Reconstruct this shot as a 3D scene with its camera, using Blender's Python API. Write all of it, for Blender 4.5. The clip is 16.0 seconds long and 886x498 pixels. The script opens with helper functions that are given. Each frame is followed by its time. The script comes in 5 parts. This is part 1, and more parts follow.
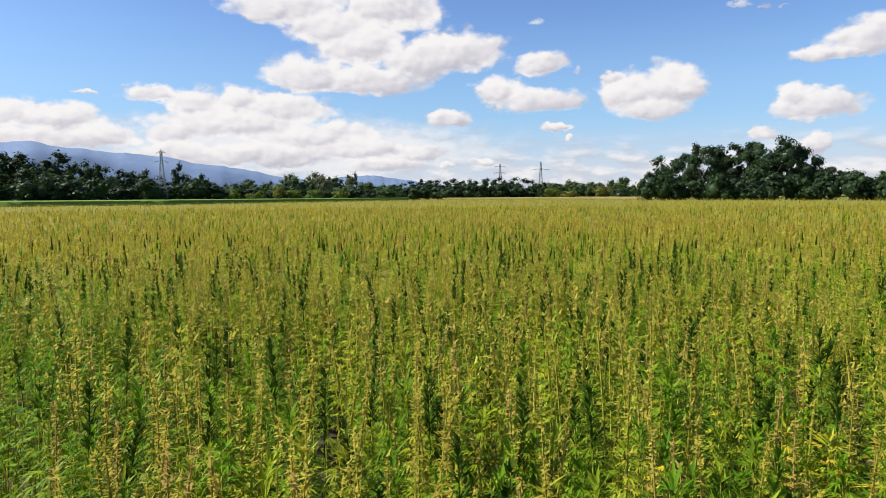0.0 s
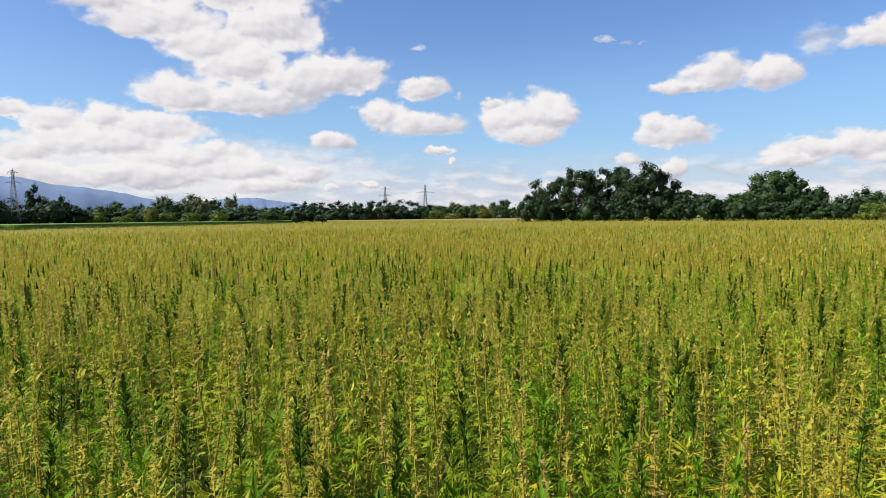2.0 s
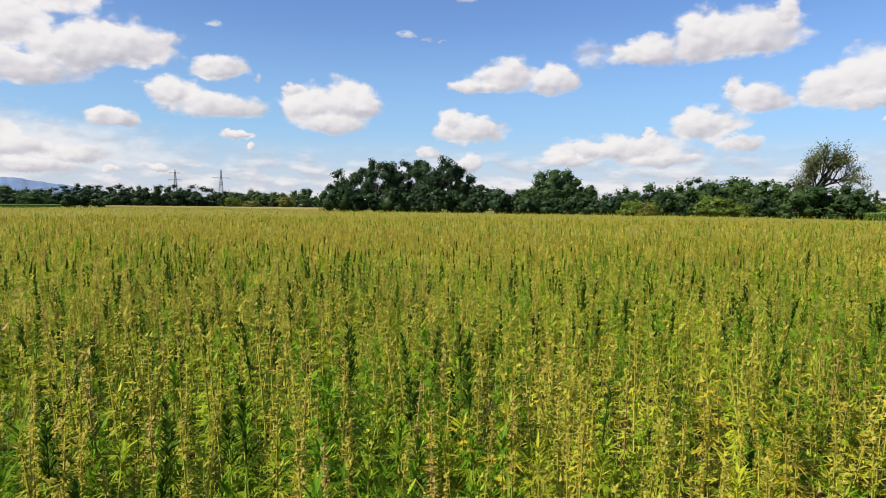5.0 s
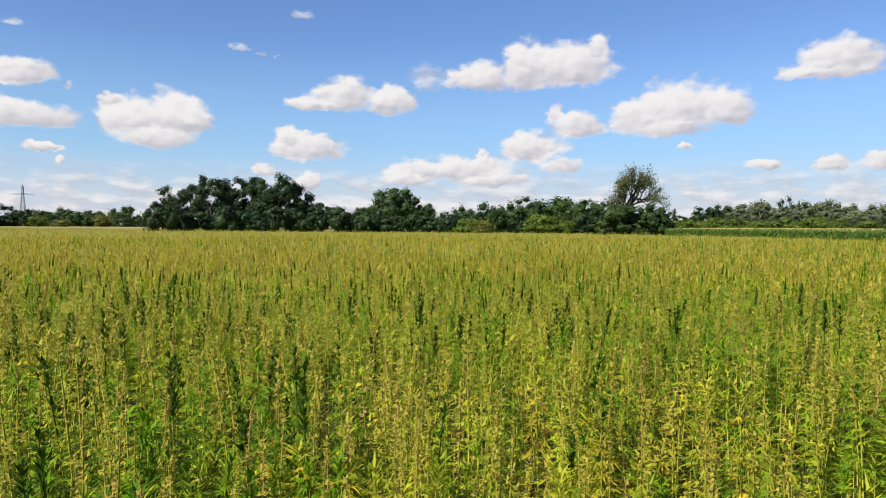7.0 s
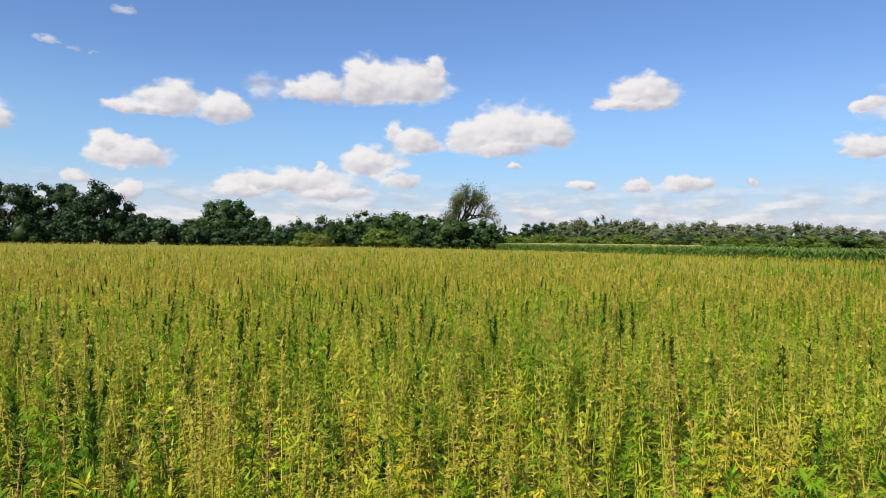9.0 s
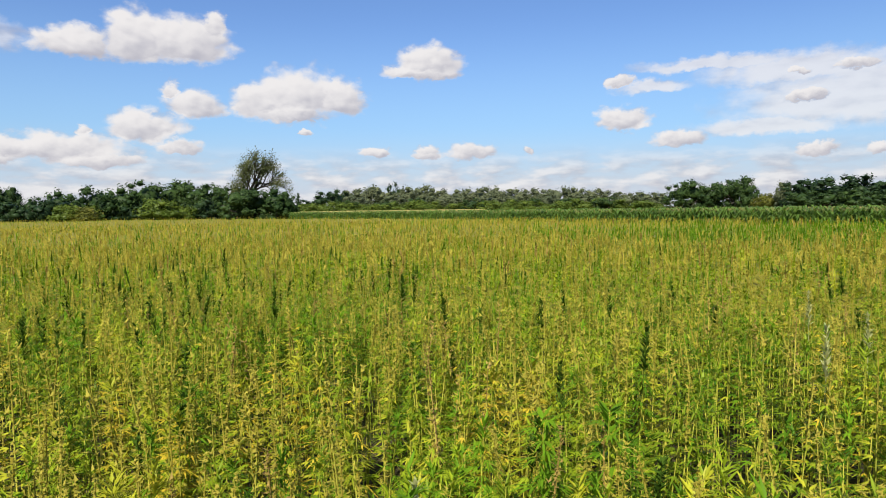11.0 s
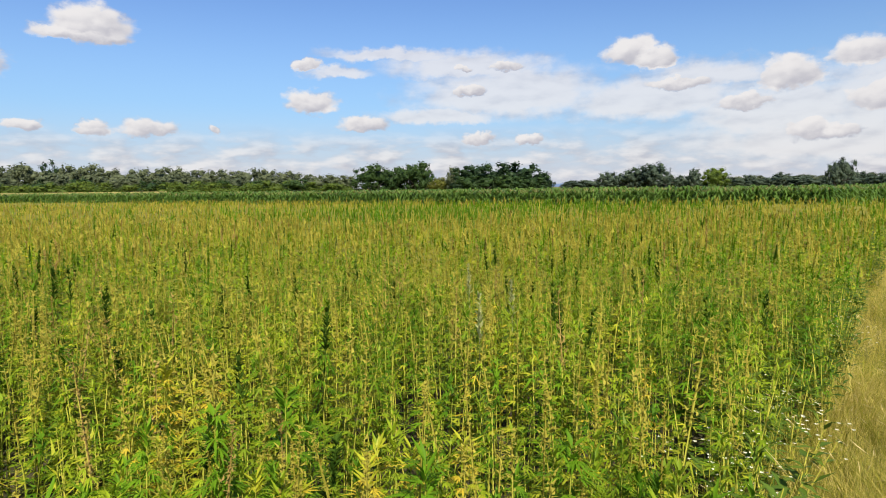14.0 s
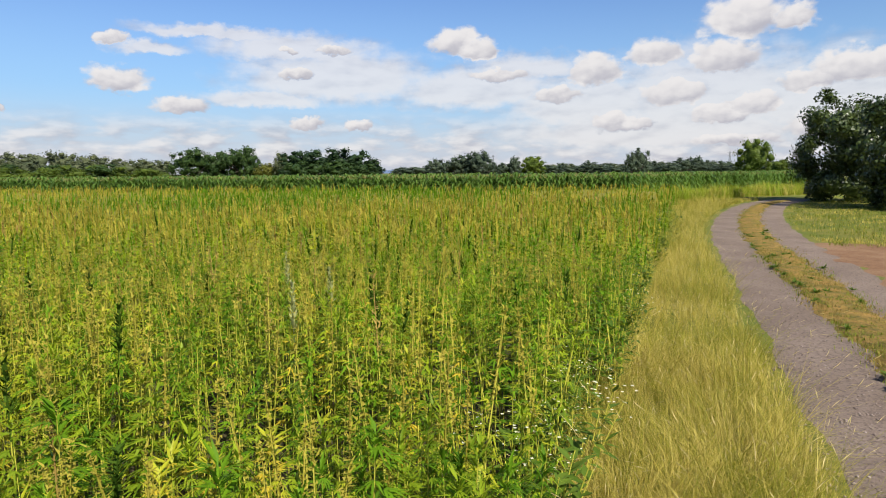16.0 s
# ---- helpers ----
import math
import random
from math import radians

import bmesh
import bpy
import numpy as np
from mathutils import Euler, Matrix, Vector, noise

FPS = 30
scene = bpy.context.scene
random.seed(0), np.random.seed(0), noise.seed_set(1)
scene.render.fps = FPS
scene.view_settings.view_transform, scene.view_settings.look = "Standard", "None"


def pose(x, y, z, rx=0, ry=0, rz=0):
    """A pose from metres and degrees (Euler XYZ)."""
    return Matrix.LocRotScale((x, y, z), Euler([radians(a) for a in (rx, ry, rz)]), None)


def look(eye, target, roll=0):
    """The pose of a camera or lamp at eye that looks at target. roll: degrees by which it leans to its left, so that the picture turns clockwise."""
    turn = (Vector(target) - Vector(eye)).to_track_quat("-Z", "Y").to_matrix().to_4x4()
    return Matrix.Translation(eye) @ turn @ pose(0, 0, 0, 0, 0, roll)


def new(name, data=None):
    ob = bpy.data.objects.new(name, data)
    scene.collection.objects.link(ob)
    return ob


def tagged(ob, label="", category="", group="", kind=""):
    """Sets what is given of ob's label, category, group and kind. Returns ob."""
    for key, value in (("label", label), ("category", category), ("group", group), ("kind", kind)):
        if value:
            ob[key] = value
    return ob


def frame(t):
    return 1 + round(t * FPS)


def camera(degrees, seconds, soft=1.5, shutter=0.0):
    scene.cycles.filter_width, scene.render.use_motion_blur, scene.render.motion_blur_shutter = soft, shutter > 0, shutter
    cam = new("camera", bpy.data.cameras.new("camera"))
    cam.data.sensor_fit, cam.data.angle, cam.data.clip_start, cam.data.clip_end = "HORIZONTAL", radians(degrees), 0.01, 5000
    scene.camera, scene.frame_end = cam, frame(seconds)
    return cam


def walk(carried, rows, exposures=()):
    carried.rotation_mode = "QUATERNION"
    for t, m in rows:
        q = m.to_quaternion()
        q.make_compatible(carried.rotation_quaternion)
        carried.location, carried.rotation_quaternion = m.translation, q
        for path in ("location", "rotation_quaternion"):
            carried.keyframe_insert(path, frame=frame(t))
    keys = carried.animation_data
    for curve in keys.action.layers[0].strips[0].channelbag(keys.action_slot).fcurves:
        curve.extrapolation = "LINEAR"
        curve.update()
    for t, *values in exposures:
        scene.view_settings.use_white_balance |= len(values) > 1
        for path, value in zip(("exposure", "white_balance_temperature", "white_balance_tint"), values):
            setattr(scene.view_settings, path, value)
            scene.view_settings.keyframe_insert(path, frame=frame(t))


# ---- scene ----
cam = camera(69.16, 16.0, soft=1.0)
EYE = 1.7
# seconds; place in metres from the first eye; heading clockwise, tilt and lean in degrees
ROWS = [
    (0.0, -0.000, 0.000, -0.000, -0.00, -4.66, 0.43),
    (0.5, 0.007, 0.007, -0.001, 3.08, -4.37, 0.63),
    (1.0, 0.014, 0.018, 0.001, 5.32, -3.98, 0.36),
    (1.5, 0.028, 0.028, 0.000, 7.07, -3.77, 0.65),
    (2.0, 0.051, 0.033, 0.001, 10.16, -2.78, 0.70),
    (2.5, 0.069, 0.039, 0.004, 13.21, -2.05, 0.57),
    (3.0, 0.078, 0.038, 0.001, 15.52, -1.95, 0.36),
    (3.5, 0.087, 0.031, -0.002, 18.77, -2.55, -0.46),
    (6.0, 0.129, 0.004, -0.006, 34.83, -3.47, 0.07),
    (6.5, 0.138, 0.000, -0.006, 39.08, -2.86, 0.05),
    (7.0, 0.132, -0.001, -0.001, 41.78, -1.99, -0.23),
    (7.5, 0.139, -0.026, -0.002, 44.89, -1.29, -0.47),
    (8.0, 0.145, -0.039, 0.001, 48.69, -0.53, -0.78),
    (8.5, 0.160, -0.057, 0.002, 52.16, -0.18, -0.93),
    (9.0, 0.182, -0.092, -0.002, 56.04, -0.62, -0.64),
    (11.5, 0.264, -0.206, 0.004, 79.04, -4.06, 0.82),
    (12.0, 0.275, -0.217, 0.005, 83.81, -4.41, 0.77),
    (12.5, 0.283, -0.227, 0.004, 87.72, -4.67, 0.91),
    (13.0, 0.293, -0.235, 0.002, 92.37, -4.71, 0.77),
    (13.5, 0.300, -0.248, 0.001, 96.98, -5.21, 0.54),
    (14.0, 0.312, -0.264, -0.001, 100.97, -5.44, 0.71),
    (14.5, 0.321, -0.284, -0.004, 105.42, -5.81, 0.32),
    (15.0, 0.324, -0.307, -0.008, 108.60, -6.05, 0.51),
    (15.5, 0.320, -0.337, -0.009, 112.46, -6.49, 0.64),
    (16.0, 0.322, -0.366, -0.010, 115.90, -6.79, 0.50),
]
walk(cam, [(t, pose(x, y, EYE + z, 90 + tilt, 0, -heading) @ pose(0, 0, 0, 0, 0, -lean))
           for t, x, y, z, heading, tilt, lean in ROWS],
     ((0.0, 0.97), (3.0, 0.91), (6.5, 0.91), (9.0, 0.88), (13.5, 0.84), (16.0, 0.82)))

# ---- world, sun and exposure ----
SUN_AZ, SUN_EL = 266.0, 44.0


def node(tree, kind, links=(), **values):
    n = tree.nodes.new(kind)
    for key, value in values.items():
        if key == "op":
            n.operation = value
    for slot, source in links:
        if hasattr(source, "is_output"):
            tree.links.new(source, n.inputs[slot])
        else:
            n.inputs[slot].default_value = source
    return n


def calc(tree, op, a, b=0.0, c=None):
    links = [(0, a), (1, b)] + ([(2, c)] if c is not None else [])
    return node(tree, "ShaderNodeMath", links, op=op).outputs[0]


def vec(tree, op, a, b=(0, 0, 0)):
    n = node(tree, "ShaderNodeVectorMath", [(0, a), (1, b)], op=op)
    return n.outputs["Value"] if op == "LENGTH" else n.outputs[0]


def blend(tree, fac, a, b, kind="MIX"):
    n = tree.nodes.new("ShaderNodeMix")
    n.data_type, n.blend_type = "RGBA", kind
    for slot, source in ((0, fac), (6, a), (7, b)):
        if hasattr(source, "is_output"):
            tree.links.new(source, n.inputs[slot])
        else:
            n.inputs[slot].default_value = source if slot == 0 else (*source[:3], 1)
    return n.outputs[2]


def fade(tree, value, low, high):
    n = tree.nodes.new("ShaderNodeMapRange")
    n.interpolation_type = "SMOOTHSTEP"
    tree.links.new(value, n.inputs[0])
    n.inputs[1].default_value, n.inputs[2].default_value = low, high
    return n.outputs[0]


def grain(tree, vector, scale, detail=4.0, rough=0.55, colour=False):
    n = tree.nodes.new("ShaderNodeTexNoise")
    if vector is not None:
        tree.links.new(vector, n.inputs["Vector"])
    n.inputs["Scale"].default_value, n.inputs["Detail"].default_value, n.inputs["Roughness"].default_value = scale, detail, rough
    return n.outputs["Color" if colour else "Fac"]


# clouds as lobes: heading, height over the horizon, half width and half height, in degrees
CLOUD_TOWER = [(-12.6, 15.9, 5.2, 1.8), (-4.4, 16.1, 4.3, 2.3), (-6.9, 12.9, 4.1, 2.2), (-11.5, 10.4, 3.7, 1.7), (-6.5, 10.1, 4.9, 1.4),
    (1.2, 12.5, 4.3, 1.9), (-2.3, 11.8, 3.2, 1.8), (-9.3, 14.4, 3.8, 1.8), (-16.6, 17.2, 3.6, 1.7), (-7.8, 18.6, 7.2, 1.9)]
CLOUD_BANK = [(-23.9, 8.4, 2.1, 0.9), (-20.7, 7.8, 2.4, 1.3), (-17.2, 8.1, 2.3, 1.3), (-13.5, 7.6, 4.0, 1.3), (-17.5, 6.3, 6.8, 1.6),
    (-22.7, 5.3, 2.2, 1.2), (-30.6, 6.2, 3.9, 1.2), (-33.8, 6.4, 2.2, 1.1), (-32.1, 4.7, 4.5, 1.0), (-27.8, 5.0, 2.7, 1.1), (-10.9, 5.4, 6.2, 1.5),
    (-7.1, 4.3, 5.4, 1.2), (-2.1, 3.9, 2.5, 1.0), (-16.2, 3.8, 8.2, 1.2), (-5.1, 2.9, 3.7, 0.7), (-21.5, 3.9, 4.1, 1.1), (-37.1, 6.1, 2.5, 1.6),
    (-37.2, 4.3, 3.2, 1.4)]
PUFFS_NORTH = [(0.6, 6.8, 1.8, 0.9), (5.1, 9.1, 2.0, 1.4), (8.3, 8.3, 4.0, 1.1), (8.6, 11.3, 2.0, 1.2), (10.0, 5.9, 1.3, 0.4), (11.2, 5.1, 0.5, 0.3),
    (-28.6, 8.3, 0.9, 0.2), (3.4, 3.1, 1.6, 0.4), (0.4, 2.8, 0.7, 0.3)]
PUFFS_GROVE = [(19.0, 9.1, 2.7, 1.9), (16.2, 8.6, 2.6, 2.0), (17.7, 7.2, 2.9, 1.1), (20.5, 8.8, 1.8, 1.2), (14.7, 9.8, 0.9, 0.7)]
PUFFS_EAST = [(30.7, 10.4, 3.0, 0.6), (33.1, 11.4, 2.7, 1.6), (37.0, 11.0, 2.1, 1.3), (29.9, 6.9, 3.2, 1.3), (28.7, 7.4, 1.7, 1.1),
    (45.0, 13.0, 3.0, 1.3), (49.2, 13.8, 2.7, 2.1), (52.6, 13.9, 3.8, 2.0), (55.0, 14.9, 1.1, 1.2), (61.9, 9.8, 3.7, 2.4), (58.6, 9.3, 2.4, 1.6),
    (65.4, 9.8, 2.2, 1.6), (61.3, 8.3, 3.6, 0.8), (53.4, 9.0, 2.3, 1.3), (51.7, 9.9, 0.9, 0.8), (49.5, 7.0, 2.8, 1.4), (52.1, 5.5, 1.6, 0.7),
    (45.3, 6.6, 0.7, 0.6), (43.6, 5.1, 4.8, 1.2), (40.0, 5.1, 3.0, 0.9), (38.5, 4.2, 2.1, 0.6), (46.6, 4.3, 3.2, 0.7), (29.7, 4.0, 1.2, 0.9),
    (26.1, 4.8, 1.2, 0.6)]
PUFFS_SOUTH = [(73.0, 12.7, 2.7, 1.5), (72.3, 11.8, 3.2, 0.6), (76.7, 5.2, 2.0, 0.8), (72.7, 5.3, 1.0, 0.6), (68.2, 5.2, 1.3, 0.5),
    (89.7, 7.5, 2.2, 1.1), (89.5, 10.5, 1.0, 0.6), (81.6, 5.1, 0.5, 0.4), (62.3, 6.7, 0.6, 0.3)]
PUFFS_MAIZE = [(116.9, 11.2, 2.1, 1.4), (119.1, 10.5, 1.8, 1.0), (89.5, 7.3, 1.8, 0.9), (94.0, 5.7, 2.1, 0.8), (104.4, 4.4, 1.4, 0.6),
    (108.6, 4.2, 1.3, 0.6), (76.6, 5.1, 2.1, 0.8), (72.5, 5.0, 1.2, 0.6), (106.9, 10.4, 1.5, 0.5), (102.9, 10.1, 0.7, 0.3), (103.4, 8.4, 1.5, 0.5)]
PUFFS_ROAD = [(128.9, 8.5, 2.3, 1.5), (125.8, 6.5, 2.2, 0.8), (133.8, 9.6, 2.2, 1.3), (135.3, 6.5, 3.4, 1.3), (139.2, 9.0, 2.8, 1.5),
    (140.5, 11.7, 3.3, 1.7), (143.7, 11.4, 1.7, 1.0), (141.4, 5.4, 2.3, 1.0), (138.6, 4.6, 2.7, 0.8), (130.6, 4.3, 2.4, 1.0), (132.7, 4.1, 1.5, 0.7),
    (147.5, 7.5, 3.4, 1.4), (145.0, 6.8, 2.3, 1.0), (149.6, 7.8, 2.5, 1.3), (120.7, 8.4, 2.9, 0.7), (140.1, 2.5, 3.7, 0.6), (145.9, 3.6, 3.0, 1.3),
    (151.2, 3.9, 3.0, 1.6)]
WISPS = [(40.3, 12.9, 1.5, 1.2), (24.4, 14.8, 0.8, 0.2), (26.1, 14.5, 0.6, 0.2), (27.5, 14.3, 0.4, 0.1), (29.5, 17.7, 0.8, 0.3),
    (8.1, 14.6, 0.6, 0.3), (11.7, 10.5, 0.3, 0.4)]
VEILS = [(97.1, 11.4, 6.3, 0.6), (103.4, 10.4, 7.3, 1.3), (106.9, 8.3, 9.2, 2.7), (118.7, 7.3, 8.5, 2.1), (128.4, 5.9, 7.8, 2.6),
    (100.9, 6.3, 5.9, 0.8), (92.2, 9.9, 3.0, 0.6), (123.0, 8.9, 5.5, 1.3), (138, 6.5, 10, 4.2), (147, 5.5, 8, 4.0), (134, 3.6, 14, 2.0), (-12, 4.5, 18, 2.8)]

world = bpy.data.worlds.new("sky")
world.use_nodes = True
scene.world = world
wt = world.node_tree
wt.nodes.clear()
sky = wt.nodes.new("ShaderNodeTexSky")
sky.sky_type, sky.sun_disc = "NISHITA", False
sky.sun_elevation, sky.sun_rotation = radians(SUN_EL), radians(SUN_AZ)
sky.altitude, sky.air_density, sky.dust_density, sky.ozone_density = 200, 1.0, 1.3, 2.0
coords = wt.nodes.new("ShaderNodeTexCoord").outputs["Generated"]
axes = node(wt, "ShaderNodeSeparateXYZ", [(0, coords)]).outputs
heading = calc(wt, "MULTIPLY", calc(wt, "ARCTAN2", axes[0], axes[1]), 57.2958)
rise = calc(wt, "MULTIPLY", calc(wt, "ARCSINE", axes[2]), 57.2958)
spot = node(wt, "ShaderNodeCombineXYZ", [(0, heading), (1, rise)]).outputs[0]
wide = vec(wt, "MULTIPLY", spot, (0.8, 1.15, 1))
swirl = vec(wt, "MULTIPLY", vec(wt, "SUBTRACT", grain(wt, wide, 0.5, 2.0, 0.5, True), (0.5, 0.5, 0.5)), (1.8, 1.2, 0))
swirl_fine = vec(wt, "MULTIPLY", vec(wt, "SUBTRACT", grain(wt, wide, 1.9, 4.0, 0.6, True), (0.5, 0.5, 0.5)), (1.1, 0.8, 0))
bent = vec(wt, "ADD", vec(wt, "ADD", spot, swirl), swirl_fine)


def cloud_cover(place, clouds):
    """How deep inside the nearest lobe a place of the sky lies: 1 in its middle, 0 at its edge; and the same, tipped towards the sun. Lobes are flat below."""
    best = None
    for a, e, w, h in clouds:
        v = vec(wt, "MULTIPLY", vec(wt, "SUBTRACT", place, (a, e - 0.2 * h, 0)), (1 / (1.3 * w), 1 / (1.42 * h), 0))
        up = node(wt, "ShaderNodeVectorMath", [(0, v), (1, (-0.2, 0.6, 0))], op="DOT_PRODUCT").outputs["Value"]
        v = vec(wt, "MAXIMUM", v, vec(wt, "MULTIPLY", v, (-1, -1.5, 0)))
        q = calc(wt, "SUBTRACT", 1.0, vec(wt, "LENGTH", v))
        pair = node(wt, "ShaderNodeCombineXYZ", [(0, q), (1, calc(wt, "ADD", q, up))]).outputs[0]
        best = pair if best is None else vec(wt, "MAXIMUM", best, pair)
    ends = node(wt, "ShaderNodeSeparateXYZ", [(0, best)]).outputs
    return ends[0], ends[1]


def billows(place, scale):
    """Rounded heads packed side by side: 0 in the middle of each, more towards the creases."""
    n = wt.nodes.new("ShaderNodeTexVoronoi")
    n.feature = "SMOOTH_F1"
    wt.links.new(place, n.inputs["Vector"])
    for slot, value in (("Scale", scale), ("Detail", 1.5), ("Roughness", 0.5), ("Smoothness", 0.6)):
        n.inputs[slot].default_value = value
    return n.outputs["Distance"]


cover, cover_top = cloud_cover(bent, CLOUD_TOWER + CLOUD_BANK + PUFFS_NORTH + PUFFS_GROVE + PUFFS_EAST + PUFFS_SOUTH + PUFFS_MAIZE + PUFFS_ROAD)
puff = grain(wt, wide, 0.6, 4.0, 0.5)
heap_at = vec(wt, "ADD", wide, vec(wt, "MULTIPLY", swirl, (0.5, 0.5, 0)))
heaps, heaps_lit = billows(heap_at, 0.75), billows(vec(wt, "ADD", heap_at, (-0.25, 0.45, 0)), 0.75)
body_of = calc(wt, "ADD", calc(wt, "ADD", calc(wt, "ADD", cover, 0.04), calc(wt, "MULTIPLY", calc(wt, "SUBTRACT", puff, 0.5), 0.45)), calc(wt, "MULTIPLY", calc(wt, "SUBTRACT", 0.42, heaps), 0.32))
dense = fade(wt, body_of, -0.04, 0.34)
# low bank of far clouds and thin veil towards the horizon
low = grain(wt, vec(wt, "MULTIPLY", spot, (0.3, 0.85, 1)), 1.0, 4.0, 0.5)
bank = calc(wt, "MULTIPLY", fade(wt, low, 0.34, 0.62), fade(wt, rise, 5.8, 2.6))
veil = fade(wt, rise, 7.5, 0.0)
glow = fade(wt, rise, 17.0, 4.0)
thin = cloud_cover(bent, VEILS)[0]
wisp = cloud_cover(bent, WISPS)[0]
film_of = calc(wt, "MULTIPLY", fade(wt, calc(wt, "ADD", thin, calc(wt, "MULTIPLY", calc(wt, "SUBTRACT", puff, 0.5), 0.6)), 0.0, 0.6), 0.76)
wisps = calc(wt, "MULTIPLY", fade(wt, calc(wt, "ADD", wisp, calc(wt, "MULTIPLY", calc(wt, "SUBTRACT", puff, 0.5), 0.8)), 0.0, 0.7), 0.6)
cloudy = calc(wt, "MAXIMUM", calc(wt, "MAXIMUM", calc(wt, "MULTIPLY", dense, 0.97), calc(wt, "MAXIMUM", film_of, wisps)), calc(wt, "MULTIPLY", bank, 0.75))
relief = calc(wt, "MULTIPLY", calc(wt, "SUBTRACT", heaps_lit, heaps), 0.2)
height_light = calc(wt, "MULTIPLY", calc(wt, "SUBTRACT", cover_top, cover), 0.66)
inside = calc(wt, "ADD", calc(wt, "ADD", 0.755, relief), height_light)
low_lit = grain(wt, vec(wt, "MULTIPLY", vec(wt, "ADD", spot, (-0.5, 0.55, 0)), (0.3, 0.85, 1)), 1.0, 4.0, 0.5)
bank_light = calc(wt, "ADD", calc(wt, "ADD", 0.72, calc(wt, "MULTIPLY", film_of, 0.26)), calc(wt, "MULTIPLY", calc(wt, "SUBTRACT", low, low_lit), calc(wt, "SUBTRACT", 1.4, calc(wt, "MULTIPLY", film_of, 1.1))))
light = calc(wt, "ADD", bank_light, calc(wt, "MULTIPLY", calc(wt, "SUBTRACT", inside, bank_light), dense))
white = blend(wt, fade(wt, light, 0.45, 1.0), (0.55, 0.54, 0.61), (1.0, 0.965, 0.955))
tinted = blend(wt, 1.0, sky.outputs[0], (0.78, 0.96, 1.25), "MULTIPLY")
clear = node(wt, "ShaderNodeBackground", [("Color", tinted), ("Strength", 0.069)])
pale = node(wt, "ShaderNodeBackground", [("Color", (0.43, 0.73, 0.98, 1)), ("Strength", 0.487)])
haze = node(wt, "ShaderNodeBackground", [("Color", (0.77, 0.79, 0.89, 1)), ("Strength", 0.471)])
cloud = node(wt, "ShaderNodeBackground", [("Color", white), ("Strength", 0.487)])
lower = node(wt, "ShaderNodeMixShader", [(0, calc(wt, "MULTIPLY", glow, 0.48)), (1, clear.outputs[0]), (2, pale.outputs[0])])
hazy = node(wt, "ShaderNodeMixShader", [(0, calc(wt, "MULTIPLY", veil, 0.8)), (1, lower.outputs[0]), (2, haze.outputs[0])])
whole = node(wt, "ShaderNodeMixShader", [(0, cloudy), (1, hazy.outputs[0]), (2, cloud.outputs[0])])
node(wt, "ShaderNodeOutputWorld", [("Surface", whole.outputs[0])])

sun_way = Vector((math.sin(radians(SUN_AZ)) * math.cos(radians(SUN_EL)), math.cos(radians(SUN_AZ)) * math.cos(radians(SUN_EL)), math.sin(radians(SUN_EL))))
sun = new("sun", bpy.data.lights.new("sun", "SUN"))
sun.data.energy, sun.data.angle, sun.data.color = 5.0, radians(0.53), (1.0, 0.94, 0.84)
sun.matrix_world = look(sun_way * 100, (0, 0, 0))


# ---- materials ----
def material(name):
    m = bpy.data.materials.new(name)
    m.use_nodes = True
    m.node_tree.nodes.clear()
    return m, m.node_tree


def finish(t, shader, bump=None, strength=0.3, distance=0.02):
    node(t, "ShaderNodeOutputMaterial", [("Surface", shader)])


def foliage(name, dark, pale, glow, sheer=0.29, rough=0.55, patch=0.5, by_thing=False, gloss=0.12, own_share=0.65):
    """Leaves: a shade of their own each, drifts of tone over metres, light shining through."""
    m, t = material(name)
    geo = t.nodes.new("ShaderNodeNewGeometry").outputs
    own = geo["Random Per Island"]
    if by_thing:
        own = calc(t, "FRACT", calc(t, "ADD", own, t.nodes.new("ShaderNodeObjectInfo").outputs["Random"]))
    drift = fade(t, grain(t, geo["Position"], patch, 3.0), 0.3, 0.7)
    mix = calc(t, "ADD", calc(t, "MULTIPLY", own, own_share), calc(t, "MULTIPLY", drift, 1 - own_share))
    tone = blend(t, mix, dark, pale)
    skin = node(t, "ShaderNodeBsdfPrincipled", [("Base Color", tone), ("Roughness", rough), ("Specular IOR Level", gloss)])
    through_leaf = node(t, "ShaderNodeBsdfTranslucent", [("Color", blend(t, 0.6, tone, glow))])
    finish(t, node(t, "ShaderNodeMixShader", [(0, sheer), (1, skin.outputs[0]), (2, through_leaf.outputs[0])]).outputs[0])
    return m


def ground_mat(name, a, b, c, fine=40.0, wide_scale=0.8, rough=0.9, relief_size=0.02):
    """Earth, gravel or stubble: two tones by broad stains, a third by fine grain, with relief."""
    m, t = material(name)
    place = t.nodes.new("ShaderNodeNewGeometry").outputs["Position"]
    stains = fade(t, grain(t, place, wide_scale, 5.0, 0.6), 0.35, 0.65)
    specks = grain(t, place, fine, 6.0, 0.7)
    tone = blend(t, fade(t, specks, 0.45, 0.7), blend(t, stains, a, b), c)
    bump = t.nodes.new("ShaderNodeBump")
    bump.inputs["Strength"].default_value, bump.inputs["Distance"].default_value = 0.7, relief_size
    t.links.new(specks, bump.inputs["Height"])
    skin = node(t, "ShaderNodeBsdfPrincipled", [("Base Color", tone), ("Roughness", rough), ("Specular IOR Level", 0.15), ("Normal", bump.outputs[0])])
    finish(t, skin.outputs[0])
    return m


